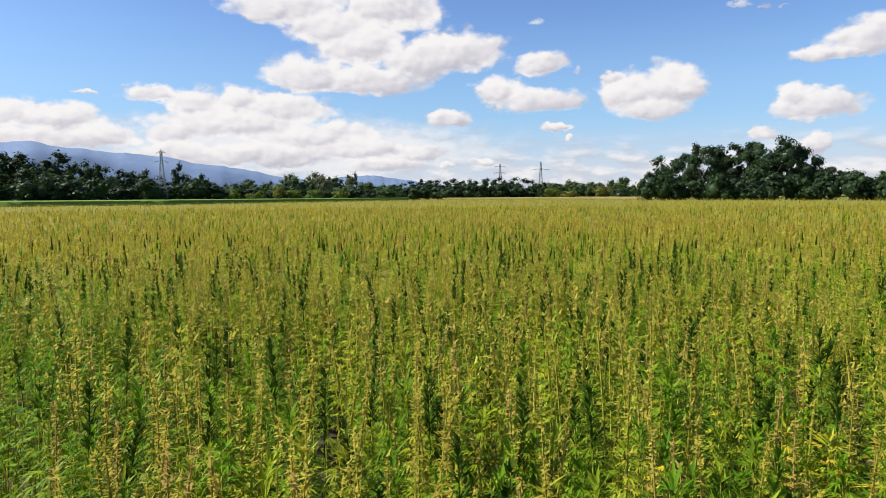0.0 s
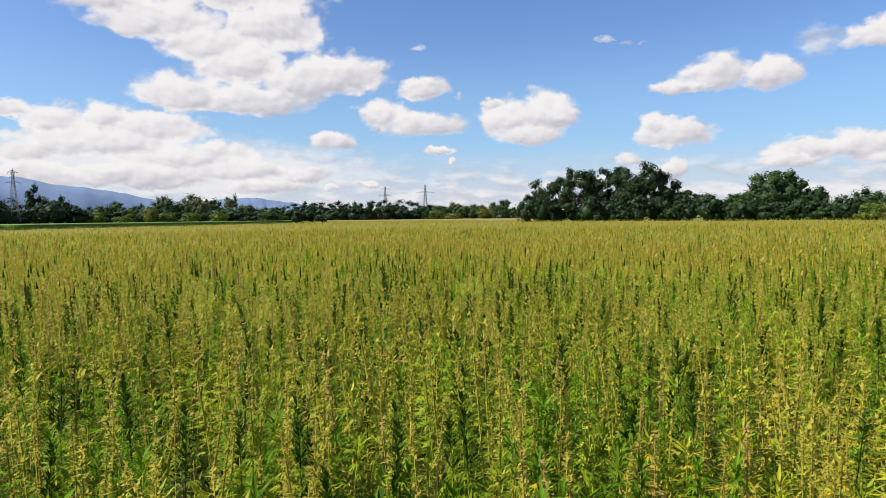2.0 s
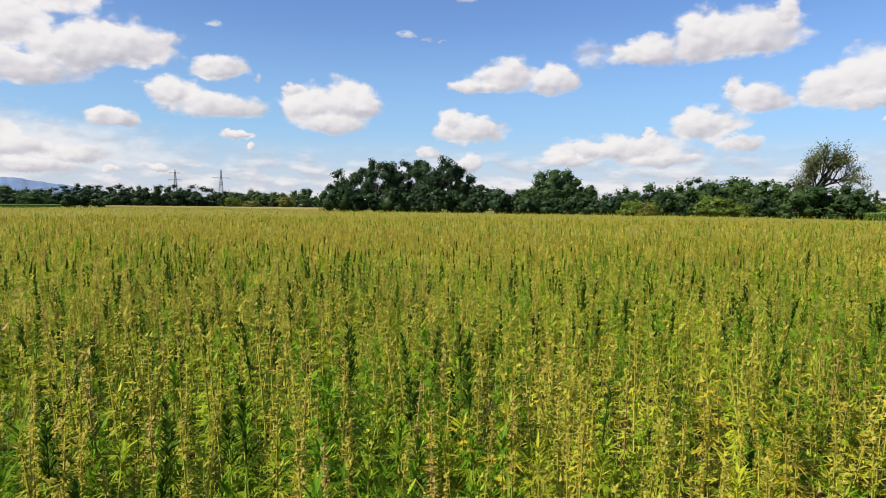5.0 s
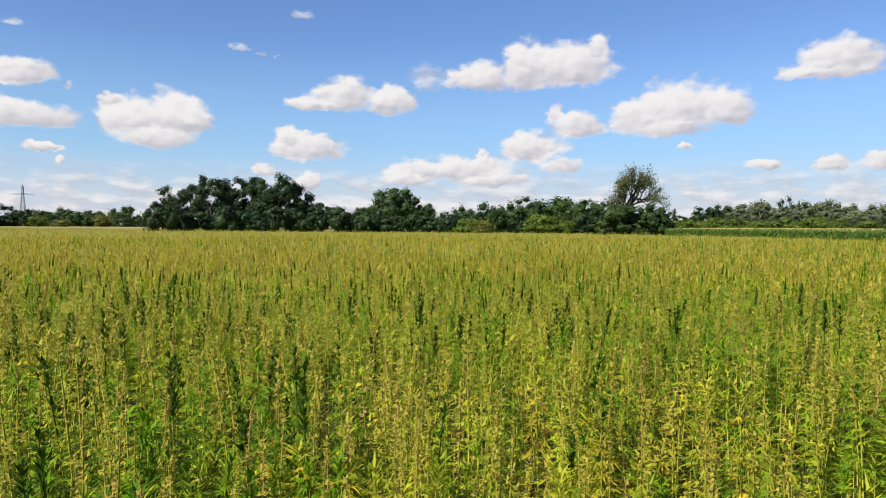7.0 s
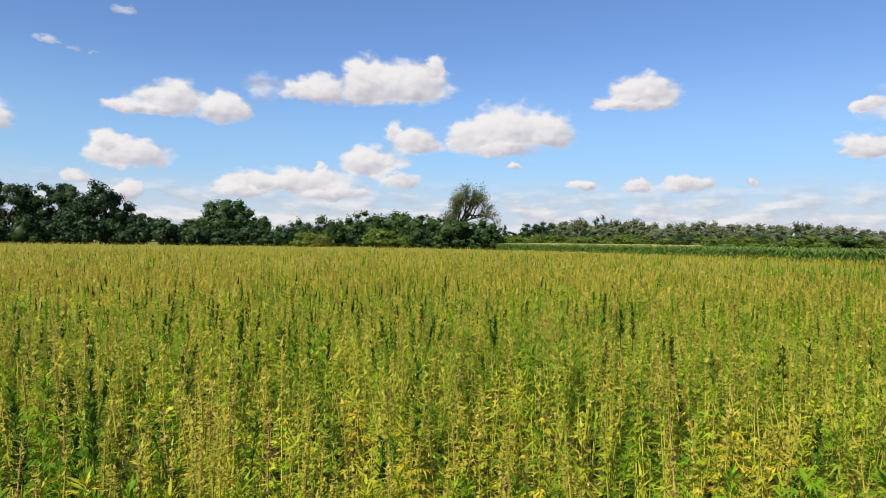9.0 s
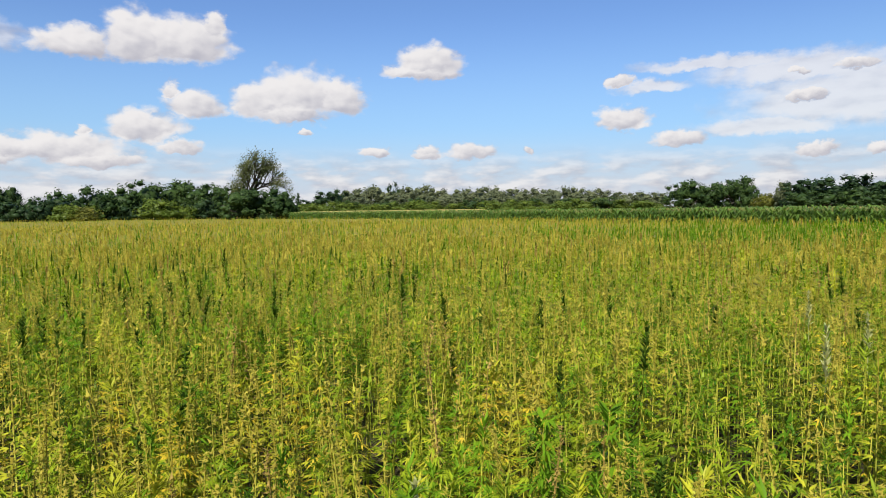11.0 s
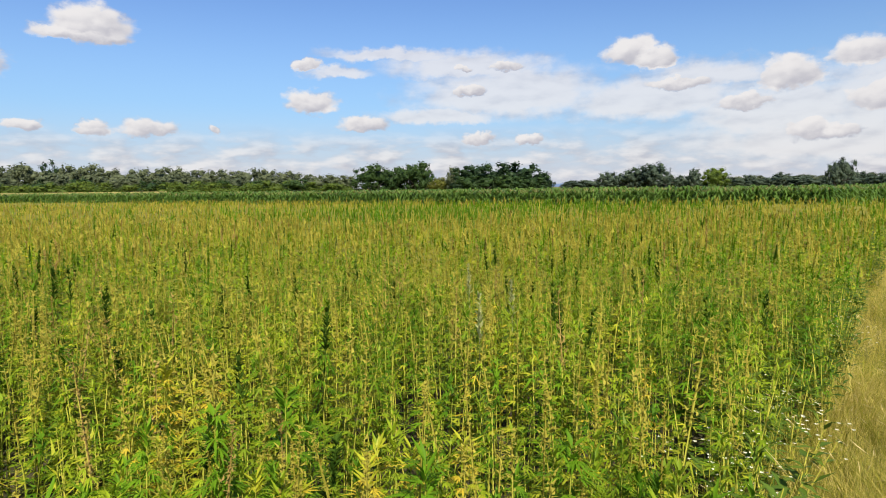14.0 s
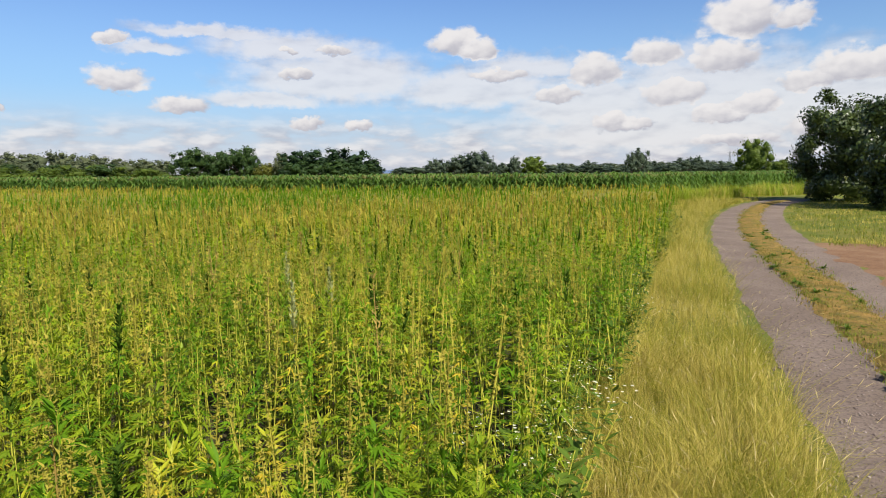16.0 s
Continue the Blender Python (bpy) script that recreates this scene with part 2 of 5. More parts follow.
LEAF_GREEN = foliage("hemp_leaf_green", (0.048, 0.1, 0.004), (0.265, 0.33, 0.015), (0.375, 0.46, 0.015), rough=0.5, patch=2.0, gloss=0.12, own_share=0.3)
LEAF_PALE = foliage("hemp_leaf_pale", (0.125, 0.16, 0.007), (0.4, 0.395, 0.024), (0.5, 0.49, 0.022), rough=0.5, patch=2.0, gloss=0.16, own_share=0.25)
LEAF_YELLOW = foliage("hemp_leaf_yellow", (0.3096, 0.2408, 0.0138), (0.5332, 0.3956, 0.0344), (0.5676, 0.43, 0.0258))
LEAF_DEEP = foliage("hemp_leaf_deep", (0.034, 0.09, 0.004), (0.135, 0.245, 0.01), (0.2, 0.39, 0.012), rough=0.55, patch=2.0, gloss=0.07, own_share=0.3)
HEAD_DARK = foliage("hemp_head_dark", (0.018, 0.045, 0.004), (0.055, 0.095, 0.009), (0.08, 0.14, 0.01), 0.15, 0.8, gloss=0.04)
HEAD_TAN = foliage("hemp_head_tan", (0.25, 0.215, 0.027), (0.445, 0.38, 0.057), (0.49, 0.425, 0.055), 0.42, 0.7, 2.0, own_share=0.3)
HEAD_BROWN = foliage("hemp_head_brown", (0.2064, 0.1419, 0.0301), (0.3612, 0.258, 0.0688), (0.344, 0.2408, 0.0516), 0.3, 0.7, own_share=0.3)
STEM_GREEN = foliage("hemp_stem", (0.15, 0.18, 0.014), (0.46, 0.42, 0.06), (0.4, 0.4, 0.1), 0.05)
SOIL = ground_mat("field_soil", (0.043, 0.0361, 0.0206), (0.0645, 0.0559, 0.0241), (0.0301, 0.0258, 0.0155), 25.0, 0.7)
CANOPY = foliage("hemp_canopy", (0.1204, 0.1247, 0.0095), (0.215, 0.1849, 0.0232), (0.258, 0.258, 0.0258), 0.1, 0.7, 2.5)
TREE_LEAF = foliage("tree_leaf", (0.0155, 0.0344, 0.0103), (0.043, 0.0731, 0.0172), (0.0774, 0.129, 0.0172), 0.2, 0.5, 0.15, True)
TREE_DARK = foliage("tree_leaf_dark", (0.0086, 0.0206, 0.0086), (0.0258, 0.0473, 0.0138), (0.043, 0.0774, 0.0172), 0.15, 0.5, 0.15, True)
# grey-olive leaves, with the far wood's haze mixed into both tones
TREE_PALE_HAZE = foliage("tree_leaf_pale_haze", (0.0473, 0.0619, 0.0327), (0.1118, 0.1247, 0.0585), (0.1548, 0.1892, 0.0688), 0.2, 0.6, 0.15, True)
ROADSIDE_LEAF = foliage("roadside_leaf", (0.012, 0.026, 0.006), (0.075, 0.1, 0.022), (0.09, 0.14, 0.02), 0.15, 0.36, 0.5, False, 0.4)
WILLOW_LEAF = foliage("willow_leaf", (0.045, 0.058, 0.02), (0.12, 0.13, 0.045), (0.16, 0.18, 0.05), 0.3, 0.6, 0.3)
# leaf tones greyed and lifted to carry the air haze beyond the maize
TREE_HAZE_TINT = foliage("tree_leaf_haze_tint", (0.0318, 0.049, 0.0318), (0.0731, 0.0946, 0.0559), (0.1032, 0.1376, 0.0516), 0.2, 0.6, 0.15, True)
BUSH_LEAF = foliage("bush_leaf", (0.0387, 0.0688, 0.0103), (0.0989, 0.129, 0.0189), (0.172, 0.2408, 0.0172), 0.25, 0.5, 0.3, True)
BUSH_YELLOW = foliage("bush_leaf_yellow", (0.0602, 0.0731, 0.0129), (0.1462, 0.1419, 0.0258), (0.258, 0.2408, 0.0258), 0.25, 0.5, 0.3, True)
CORN_LEAF = foliage("corn_leaf", (0.0387, 0.086, 0.0138), (0.129, 0.2064, 0.0387), (0.172, 0.3096, 0.0258), 0.25, 0.4)
CORN_TASSEL = foliage("corn_tassel", (0.258, 0.2236, 0.0774), (0.387, 0.3268, 0.1376), (0.344, 0.301, 0.086), 0.2)
GRASS_DRY = foliage("dry_grass", (0.3268, 0.2709, 0.0301), (0.6106, 0.4902, 0.1462), (0.5332, 0.4472, 0.1032), 0.38, 0.6, 0.8)
GRASS_GREEN = foliage("green_grass", (0.1032, 0.129, 0.0112), (0.344, 0.3139, 0.0387), (0.3784, 0.3612, 0.0258), 0.38, 0.6, 0.8)
BANK_GREEN = foliage("bank_green", (0.1376, 0.215, 0.0172), (0.3268, 0.3612, 0.0301), (0.344, 0.43, 0.0258), 0.35, 0.6, 0.3)
LAWN_GREEN = foliage("lawn_green", (0.0774, 0.1204, 0.0129), (0.2236, 0.2322, 0.0301), (0.258, 0.2924, 0.0258), 0.3, 0.6, 0.4)
GRASS_SEED = foliage("grass_seed", (0.516, 0.4128, 0.1548), (0.645, 0.5332, 0.258), (0.602, 0.4988, 0.215), 0.45, 0.7)
WEED_LEAF = foliage("weed_leaf", (0.036, 0.08, 0.008), (0.11, 0.16, 0.018), (0.15, 0.24, 0.02), 0.25)
PETAL = foliage("white_petal", (0.602, 0.5762, 0.344), (0.7396, 0.7224, 0.5332), (0.688, 0.6708, 0.473), 0.3)
PETAL_PINK = foliage("pink_petal", (0.344, 0.172, 0.172), (0.473, 0.2752, 0.2752), (0.43, 0.215, 0.215), 0.3)
SILVER = foliage("silver_spire", (0.2064, 0.2322, 0.0774), (0.4128, 0.4128, 0.172), (0.387, 0.387, 0.172), 0.25, 0.7)
BARK = ground_mat("bark", (0.043, 0.0344, 0.0258), (0.0774, 0.0645, 0.0516), (0.0258, 0.0215, 0.0172), 9.0, 1.0)
EARTH = ground_mat("earth", (0.0645, 0.0516, 0.0301), (0.1032, 0.0946, 0.0344), (0.0516, 0.0387, 0.0258), 25.0, 0.5)
GRAVEL = ground_mat("gravel", (0.155, 0.115, 0.087), (0.205, 0.156, 0.122), (0.07, 0.05, 0.04), 30.0, 0.9, 0.9, 0.035)
DIRT = ground_mat("red_dirt", (0.1634, 0.086, 0.043), (0.2322, 0.1419, 0.0774), (0.0946, 0.0516, 0.0275), 35.0, 0.9)
TURF = ground_mat("turf", (0.086, 0.1075, 0.0129), (0.1634, 0.1419, 0.0275), (0.0516, 0.0688, 0.0103), 14.0, 0.5)
OCHRE = ground_mat("ochre_turf", (0.129, 0.1032, 0.0215), (0.2666, 0.1548, 0.043), (0.0688, 0.0602, 0.0155), 18.0, 3.0, 0.95, 0.05)
STUBBLE = ground_mat("stubble", (0.2322, 0.1892, 0.0645), (0.1892, 0.1634, 0.0516), (0.1462, 0.129, 0.043), 6.0, 0.1)
CROP = ground_mat("green_crop", (0.1032, 0.172, 0.0258), (0.1204, 0.1892, 0.0301), (0.0774, 0.1376, 0.0215), 4.0, 0.1)
# the blue is haze of distance put into the colour of wooded hills
HILL_HAZE_TINT = ground_mat("hill_haze_tint", (0.1161, 0.1634, 0.258), (0.1032, 0.1505, 0.2408), (0.129, 0.1763, 0.2666), 0.02, 0.003, 1.0, 1.0)
STEEL = ground_mat("galvanised_steel", (0.129, 0.1419, 0.1462), (0.1634, 0.1763, 0.1806), (0.1032, 0.1118, 0.1161), 3.0, 0.5, 0.5, 0.001)
PEBBLE = foliage("pebble", (0.0602, 0.043, 0.0327), (0.344, 0.2752, 0.2322), (0.258, 0.215, 0.172), 0.0, 0.8, 2.0)

PEBBLE_SINGLE = foliage("stone", (0.0688, 0.0473, 0.0361), (0.3096, 0.2494, 0.2064), (0.258, 0.215, 0.172), 0.0, 0.8, 2.0, True)


# ---- shaping tools ----
class Bits:
    """Triangles gathered in plain lists: points, corners and a material slot each."""

    def __init__(self):
        self.v, self.t, self.m, self.n = [], [], [], 0

    def add(self, points, tris, slot):
        points, tris = np.asarray(points, float).reshape(-1, 3), np.asarray(tris, int).reshape(-1, 3)
        self.v.append(points)
        self.t.append(tris + self.n)
        self.m.append(np.full(len(tris), slot))
        self.n += len(points)

    def done(self):
        return np.concatenate(self.v), np.concatenate(self.t), np.concatenate(self.m)


def mesh_of(name, v, t, m, mats):
    me = bpy.data.meshes.new(name)
    me.vertices.add(len(v))
    me.vertices.foreach_set("co", np.ascontiguousarray(v, np.float32).ravel())
    me.loops.add(3 * len(t))
    me.loops.foreach_set("vertex_index", np.ascontiguousarray(t, np.int32).ravel())
    me.polygons.add(len(t))
    me.polygons.foreach_set("loop_start", np.arange(0, 3 * len(t), 3, dtype=np.int32))
    me.polygons.foreach_set("loop_total", np.full(len(t), 3, dtype=np.int32))
    for mat in mats:
        me.materials.append(mat)
    me.polygons.foreach_set("material_index", np.ascontiguousarray(m, np.int32))
    me.update(calc_edges=True)
    me.validate()
    return me


def turn_z(a):
    c, s = np.cos(a), np.sin(a)
    return np.array([[c, -s, 0], [s, c, 0], [0, 0, 1.0]])


def turn_y(a):
    c, s = np.cos(a), np.sin(a)
    return np.array([[c, 0, s], [0, 1.0, 0], [-s, 0, c]])


def rod(bits, a, b, ra, rb, slot, sides=4):
    """A tapered rod from a to b."""
    a, b = np.asarray(a, float), np.asarray(b, float)
    d = b - a
    d = d / (np.linalg.norm(d) + 1e-9)
    u = np.cross(d, (0.3, 0.9, 0.2) if abs(d[2]) > 0.8 else (0, 0, 1.0))
    u /= np.linalg.norm(u)
    w = np.cross(d, u)
    an = np.arange(sides) * 2 * np.pi / sides
    ring = np.cos(an)[:, None] * u + np.sin(an)[:, None] * w
    p = np.concatenate([a + ra * ring, b + rb * ring])
    t = []
    for i in range(sides):
        j = (i + 1) % sides
        t += [(i, j, sides + j), (i, sides + j, sides + i)]
    bits.add(p, t, slot)


def leaflet(length, width, droop, fold=0.25, fine=True):
    """One blade along +x, bending down, folded along its rib."""
    if fine:
        p = [(0, 0, 0), (0.42 * length, 0.5 * width, -0.15 * droop * length), (0.5 * length, 0, -fold * width - 0.2 * droop * length),
             (0.42 * length, -0.5 * width, -0.15 * droop * length), (length, 0, -droop * length)]
        return np.array(p), [(0, 2, 1), (0, 3, 2), (1, 2, 4), (2, 3, 4)]
    if fine is None:
        return np.array([(0, 0.5 * width, 0), (0.2 * length, -0.55 * width, -0.1 * droop * length), (length, 0, -droop * length)]), [(0, 1, 2)]
    p = [(0, 0, 0), (0.45 * length, 0.5 * width, -0.2 * droop * length), (length, 0, -droop * length), (0.45 * length, -0.5 * width, -0.2 * droop * length)]
    return np.array(p), [(0, 3, 2), (0, 2, 1)]


def hemp_leaf(bits, rng, base, yaw, up, size, slot, fingers, fine):
    """A fingered hemp leaf on a short stalk."""
    lay = turn_z(yaw) @ turn_y(-up)
    stalk = lay @ np.array([0.3 * size, 0, 0])
    for k in range(fingers):
        f = (k - (fingers - 1) / 2) / max(1, (fingers - 1) / 2)
        long = size * (1 - 0.5 * f * f) * rng.uniform(0.85, 1.1)
        p, t = leaflet(long, (0.11 if fine else 0.13 if fingers > 2 else 0.2 if fingers > 1 else 0.3) * size, rng.uniform(0.25, 0.6), 0.25, fine)
        bits.add((turn_z(yaw) @ turn_y(-up) @ turn_z(f * rng.uniform(0.9, 1.2)) @ p.T).T + base + stalk, t, slot)


def hemp_plant_bits(rng, style, level):
    """A hemp plant 1 m tall, as Bits for stem (slot 0), leaves (1) and flower head (2). level 0 is the finest."""
    stem, leaves, head = Bits(), Bits(), Bits()
    bow = rng.uniform(-0.04, 0.04, 2)

    def axis(z):
        return np.array([bow[0] * z * z, bow[1] * z * z, z])
    top = 0.93 if style != "stalk" else 0.98
    if level < 2:
        rod(stem, axis(0), axis(0.55), 0.0055, 0.004, 0, 3)
        rod(stem, axis(0.55), axis(top), 0.004, 0.0015, 0, 3)
    low, high = {"leafy": (0.34, 0.95), "spike": (0.36, 0.86), "stalk": (0.32, 0.76), "tuft": (0.36, 0.97)}[style]
    nodes = {0: 15, 1: 10, 2: 4, 3: 1}[level] + (4 if style == "tuft" and level == 0 else 0)
    twist = rng.uniform(0, 6.28)
    for i in range(nodes):
        f = (i + 0.5) / nodes
        z = low + (high - low) * f
        size = (0.155 - 0.085 * f * f) * rng.uniform(0.75, 1.2) * {0: 0.62, 1: 0.66, 2: 0.8, 3: 1.0}[level]
        for side in (0, 1):
            yaw = twist + i * 2.1 + side * 3.14 + rng.uniform(-0.4, 0.4)
            fingers = {0: 5 if rng.random() < 0.7 else 7, 1: 4, 2: 2, 3: 1}[level]
            wide = size if level < 2 else size * 1.1
            hemp_leaf(leaves, rng, axis(z), yaw, rng.uniform(-0.35, 0.55) if level < 2 else rng.uniform(-0.1, 1.0), wide, 1, fingers, True if level == 0 else None if level < 3 else False)
    if level > 1:
        small = 0.085 if level == 2 else 0.12
        for i in range({2: 9, 3: 5}[level] if style != "spike" else 2):
            p, t = leaflet(small * rng.uniform(0.6, 1.2), small * 0.32, 0.3, 0.1, None)
            hold = turn_z(rng.uniform(0, 6.28)) @ turn_y(-rng.uniform(0.3, 1.5))
            head.add((hold @ p.T).T + axis(rng.uniform(0.74, 0.98)) - hold @ np.array([small * 0.4, 0, 0]), t, 2)
        if style != "spike":
            a, w = twist, 0.009 if level == 2 else 0.016
            head.add([axis(0.62), axis(0.8) + (w * math.cos(a), w * math.sin(a), 0), axis(1.0), axis(0.8) - (w * math.cos(a), w * math.sin(a), 0)], [(0, 1, 2), (0, 2, 3)], 2)
        if style == "spike":
            foot, broad = (0.8, 0.036) if level == 2 else (0.83, 0.04)
            for k in range(2):
                a = twist + 1.57 * k
                c, s, w = math.cos(a), math.sin(a), 0.5 * broad
                head.add([axis(foot), axis(0.82) + (w * c, w * s, 0), axis(1.0), axis(0.82) - (w * c, w * s, 0)], [(0, 1, 2), (0, 2, 3)], 2)
        return stem, leaves, head
    if style in ("leafy", "tuft"):
        for i in range({0: 16, 1: 10, 2: 3, 3: 2}[level]):
            p, t = leaflet(rng.uniform(0.035, 0.08), 0.012, 0.2, 0.2, None if level else False)
            hold = turn_z(rng.uniform(0, 6.28)) @ turn_y(-rng.uniform(0.7, 1.4))
            head.add((hold @ p.T).T + axis(rng.uniform(0.86, 0.97)), t, 2)
    if style in ("spike", "stalk") and level < 2:
        rod(head, axis(0.7), axis(0.97), 0.004, 0.002, 2, 3)
    if style == "spike":
        for i in range({0: 60, 1: 26}[level]):
            f = rng.random()
            z = 0.79 + 0.21 * f
            thick = {0: 0.013, 1: 0.02}[level]
            p, t = leaflet((0.06 - 0.03 * f) * {0: 1, 1: 1.15}[level], thick, 0.15, 0.2, None if level else False)
            hold = turn_z(rng.uniform(0, 6.28)) @ turn_y(-rng.uniform(0.5, 1.35))
            head.add((hold @ p.T).T + axis(z), t, 2)
    if style == "stalk":
        for i in range({0: 110, 1: 44}[level]):
            f = rng.random()
            z = 0.66 + 0.34 * f
            small = {0: 0.017, 1: 0.028}[level]
            p, t = leaflet(small * rng.uniform(0.6, 1.5), small * 0.5, 0.3, 0.1, None)
            hold = turn_z(rng.uniform(0, 6.28)) @ turn_y(-rng.uniform(0.1, 1.3))
            out = turn_z(rng.uniform(0, 6.28)) @ np.array([rng.uniform(0, 0.028) * (1.2 - f), 0, 0])
            head.add((hold @ p.T).T + axis(z) + out, t, 2)
    return stem, leaves, head


def joined(*parts):
    v, t, m, n = [], [], [], 0
    for b in parts:
        if b.n:
            bv, bt, bm = b.done()
            v.append(bv), t.append(bt + n), m.append(bm)
            n += len(bv)
    return np.concatenate(v), np.concatenate(t), np.concatenate(m)


def scatter(shapes, which, xy, z0, scale, yaw, lean, slots):
    """Copies of the shapes in one set of arrays. slots: per plant, the material slot for each of the shape's own slots."""
    vs, tri, mat, n = [], [], [], 0
    for k, (v, t, m) in enumerate(shapes):
        pick = np.nonzero(which == k)[0]
        if not len(pick):
            continue
        c, s = np.cos(yaw[pick])[:, None], np.sin(yaw[pick])[:, None]
        x = (v[None, :, 0] * c - v[None, :, 1] * s) * scale[pick][:, None, 0]
        y = (v[None, :, 0] * s + v[None, :, 1] * c) * scale[pick][:, None, 0]
        z = v[None, :, 2] * scale[pick][:, None, 1]
        x = x + xy[pick][:, None, 0] + lean[pick][:, None, 0] * z * z
        y = y + xy[pick][:, None, 1] + lean[pick][:, None, 1] * z * z
        z = z + z0[pick][:, None]
        vs.append(np.stack([x, y, z], -1).reshape(-1, 3))
        tri.append((t[None] + (np.arange(len(pick)) * len(v))[:, None, None] + n).reshape(-1, 3))
        mat.append(slots[pick][:, m].reshape(-1))
        n += len(pick) * len(v)
    return np.concatenate(vs), np.concatenate(tri), np.concatenate(mat)


def smooth_noise(x, y, scale, seed):
    """Soft noise over the plan, about -1 to 1."""
    rng = np.random.default_rng(seed)
    total = np.zeros_like(x)
    for k in range(6):
        a, f, p = rng.uniform(0, 6.28), rng.uniform(0.6, 1.8) / scale, rng.uniform(0, 6.28)
        total += np.sin((x * np.cos(a) + y * np.sin(a)) * f * 6.28 + p)
    return total / 3.0


# ---- plan ----
# the field's near edge runs past the camera towards heading 135.5; ALONG goes down the track, ACROSS into the field
ALONG, ACROSS = np.array([0.701, -0.713]), np.array([0.713, 0.701])
FIELD_HEADING = [-46, -34, -23, -9, -2, 8, 15, 32, 43, 55, 62, 69, 76, 88, 108, 120, 131, 136]
FIELD_REACH = [120, 110, 108, 150, 190, 195, 140, 108, 110, 100, 87, 75, 60, 43, 36, 34, 34, 34]


def reach(az):
    return np.interp(az, FIELD_HEADING, FIELD_REACH)


def edge_at(s):
    """How far into ACROSS the crop begins, s metres down the track."""
    return 0.42 - 0.035 * np.clip(s - 4, 0, 8) - 0.02 * np.clip(s - 12, 0, 40) + 0.08 * np.sin(s * 1.9) + 0.05 * np.sin(s * 4.3 + 1)


def in_field(x, y, margin=0.0):
    az, r = np.degrees(np.arctan2(x, y)), np.hypot(x, y)
    s, u = x * ALONG[0] + y * ALONG[1], x * ACROSS[0] + y * ACROSS[1]
    return (u > edge_at(s) + margin) & (r < reach(az)) & (az > -46) & (az < 137) & (r > 0.8)


def ring(rng, r0, r1, density):
    """Random places in the field between two distances from the first eye."""
    area = math.pi * (r1 * r1 - r0 * r0) * 183 / 360
    n = int(area * density)
    r = np.sqrt(rng.uniform(r0 * r0, r1 * r1, n))
    a = np.radians(rng.uniform(-46, 137, n))
    x, y = r * np.sin(a), r * np.cos(a)
    keep = in_field(x, y)
    return np.stack([x[keep], y[keep]], 1)


def part(name, mesh, parent, label=""):
    ob = new(name, mesh)
    ob.parent = parent
    if label:
        tagged(ob, label)
    return ob


# ---- ground ----
def ground_sheet():
    """One sheet to the horizon, in rings that widen outwards."""
    radii = [0.0, 3, 8, 20, 50, 120, 300, 800, 2000, 4800]
    v, t, k = [(0, 0, 0)], [], 72
    for r in radii[1:]:
        v += [(r * math.sin(2 * math.pi * i / k), r * math.cos(2 * math.pi * i / k), 0) for i in range(k)]
    for i in range(k):
        t.append((0, 1 + (i + 1) % k, 1 + i))
    for j in range(len(radii) - 2):
        a, b = 1 + j * k, 1 + (j + 1) * k
        for i in range(k):
            n = (i + 1) % k
            t += [(a + i, a + n, b + n), (a + i, b + n, b + i)]
    t = np.array(t)[:, ::-1]
    ob = new("ground", mesh_of("ground", np.array(v, float), t, np.zeros(len(t)), [TURF]))
    tagged(ob, "dry grassy earth under crops and track", "ground", kind="structure")


ground_sheet()


def bend(s):
    """Sideways shift of the track as it turns off."""
    return -0.0055 * np.clip(s - 15, 0, 21) ** 2 - 0.35 * np.clip(s - 36, 0, None)


def track_point(s, u):
    p = ALONG * s + ACROSS * (u + bend(np.asarray(s)))
    return p


def strip(name, u0, u1, s0, s1, z, mat, label, category, wobble=0.06, seed=0, crown=0.0, steps=0.25, bumps=0.002):
    """A band along the track between two sides, with ragged edges."""
    rng = np.random.default_rng(seed)
    n, k = int((s1 - s0) / steps), 8
    v, t = [], []
    for i in range(n + 1):
        s = s0 + (s1 - s0) * i / n
        a = u0 + wobble * (math.sin(s * 2.1 + seed) + math.sin(s * 5.3 + 2 * seed)) * 0.5 + rng.uniform(-0.3, 0.3) * wobble
        b = u1 + wobble * (math.sin(s * 1.7 + 3 + seed) + math.sin(s * 4.7 + seed)) * 0.5 + rng.uniform(-0.3, 0.3) * wobble
        for j in range(k + 1):
            f = j / k
            p = track_point(s, a + (b - a) * f)
            v.append((p[0], p[1], z + crown * 4 * f * (1 - f) + (rng.uniform(-bumps, bumps) if 0 < j < k else -0.03)))
    for i in range(n):
        for j in range(k):
            q = i * (k + 1) + j
            t += [(q, q + k + 1, q + k + 2), (q, q + k + 2, q + 1)]
    ob = new(name, mesh_of(name, np.array(v), np.array(t), np.zeros(len(t)), [mat]))
    ob.data.polygons.foreach_set("use_smooth", np.ones(len(t), bool))
    tagged(ob, label, category, kind="structure")
    return ob


road = strip("road", -3.4, -0.7, -8, 42, 0.006, GRAVEL, "grey-brown gravel farm track with two wheel ruts", "track", 0.05, 1, 0.0, 0.1, 0.0004)
strip("trim", -1.68, -2.42, -8, 40, 0.012, OCHRE, "low grass strip growing between the wheel ruts", "grass strip", 0.09, 2, 0.03, 0.08, 0.01)
strip("ground_dirt", -7.2, -2.7, -8, 17.2, 0.014, DIRT, "bare reddish earth beside the track", "dirt", 0.3, 5)


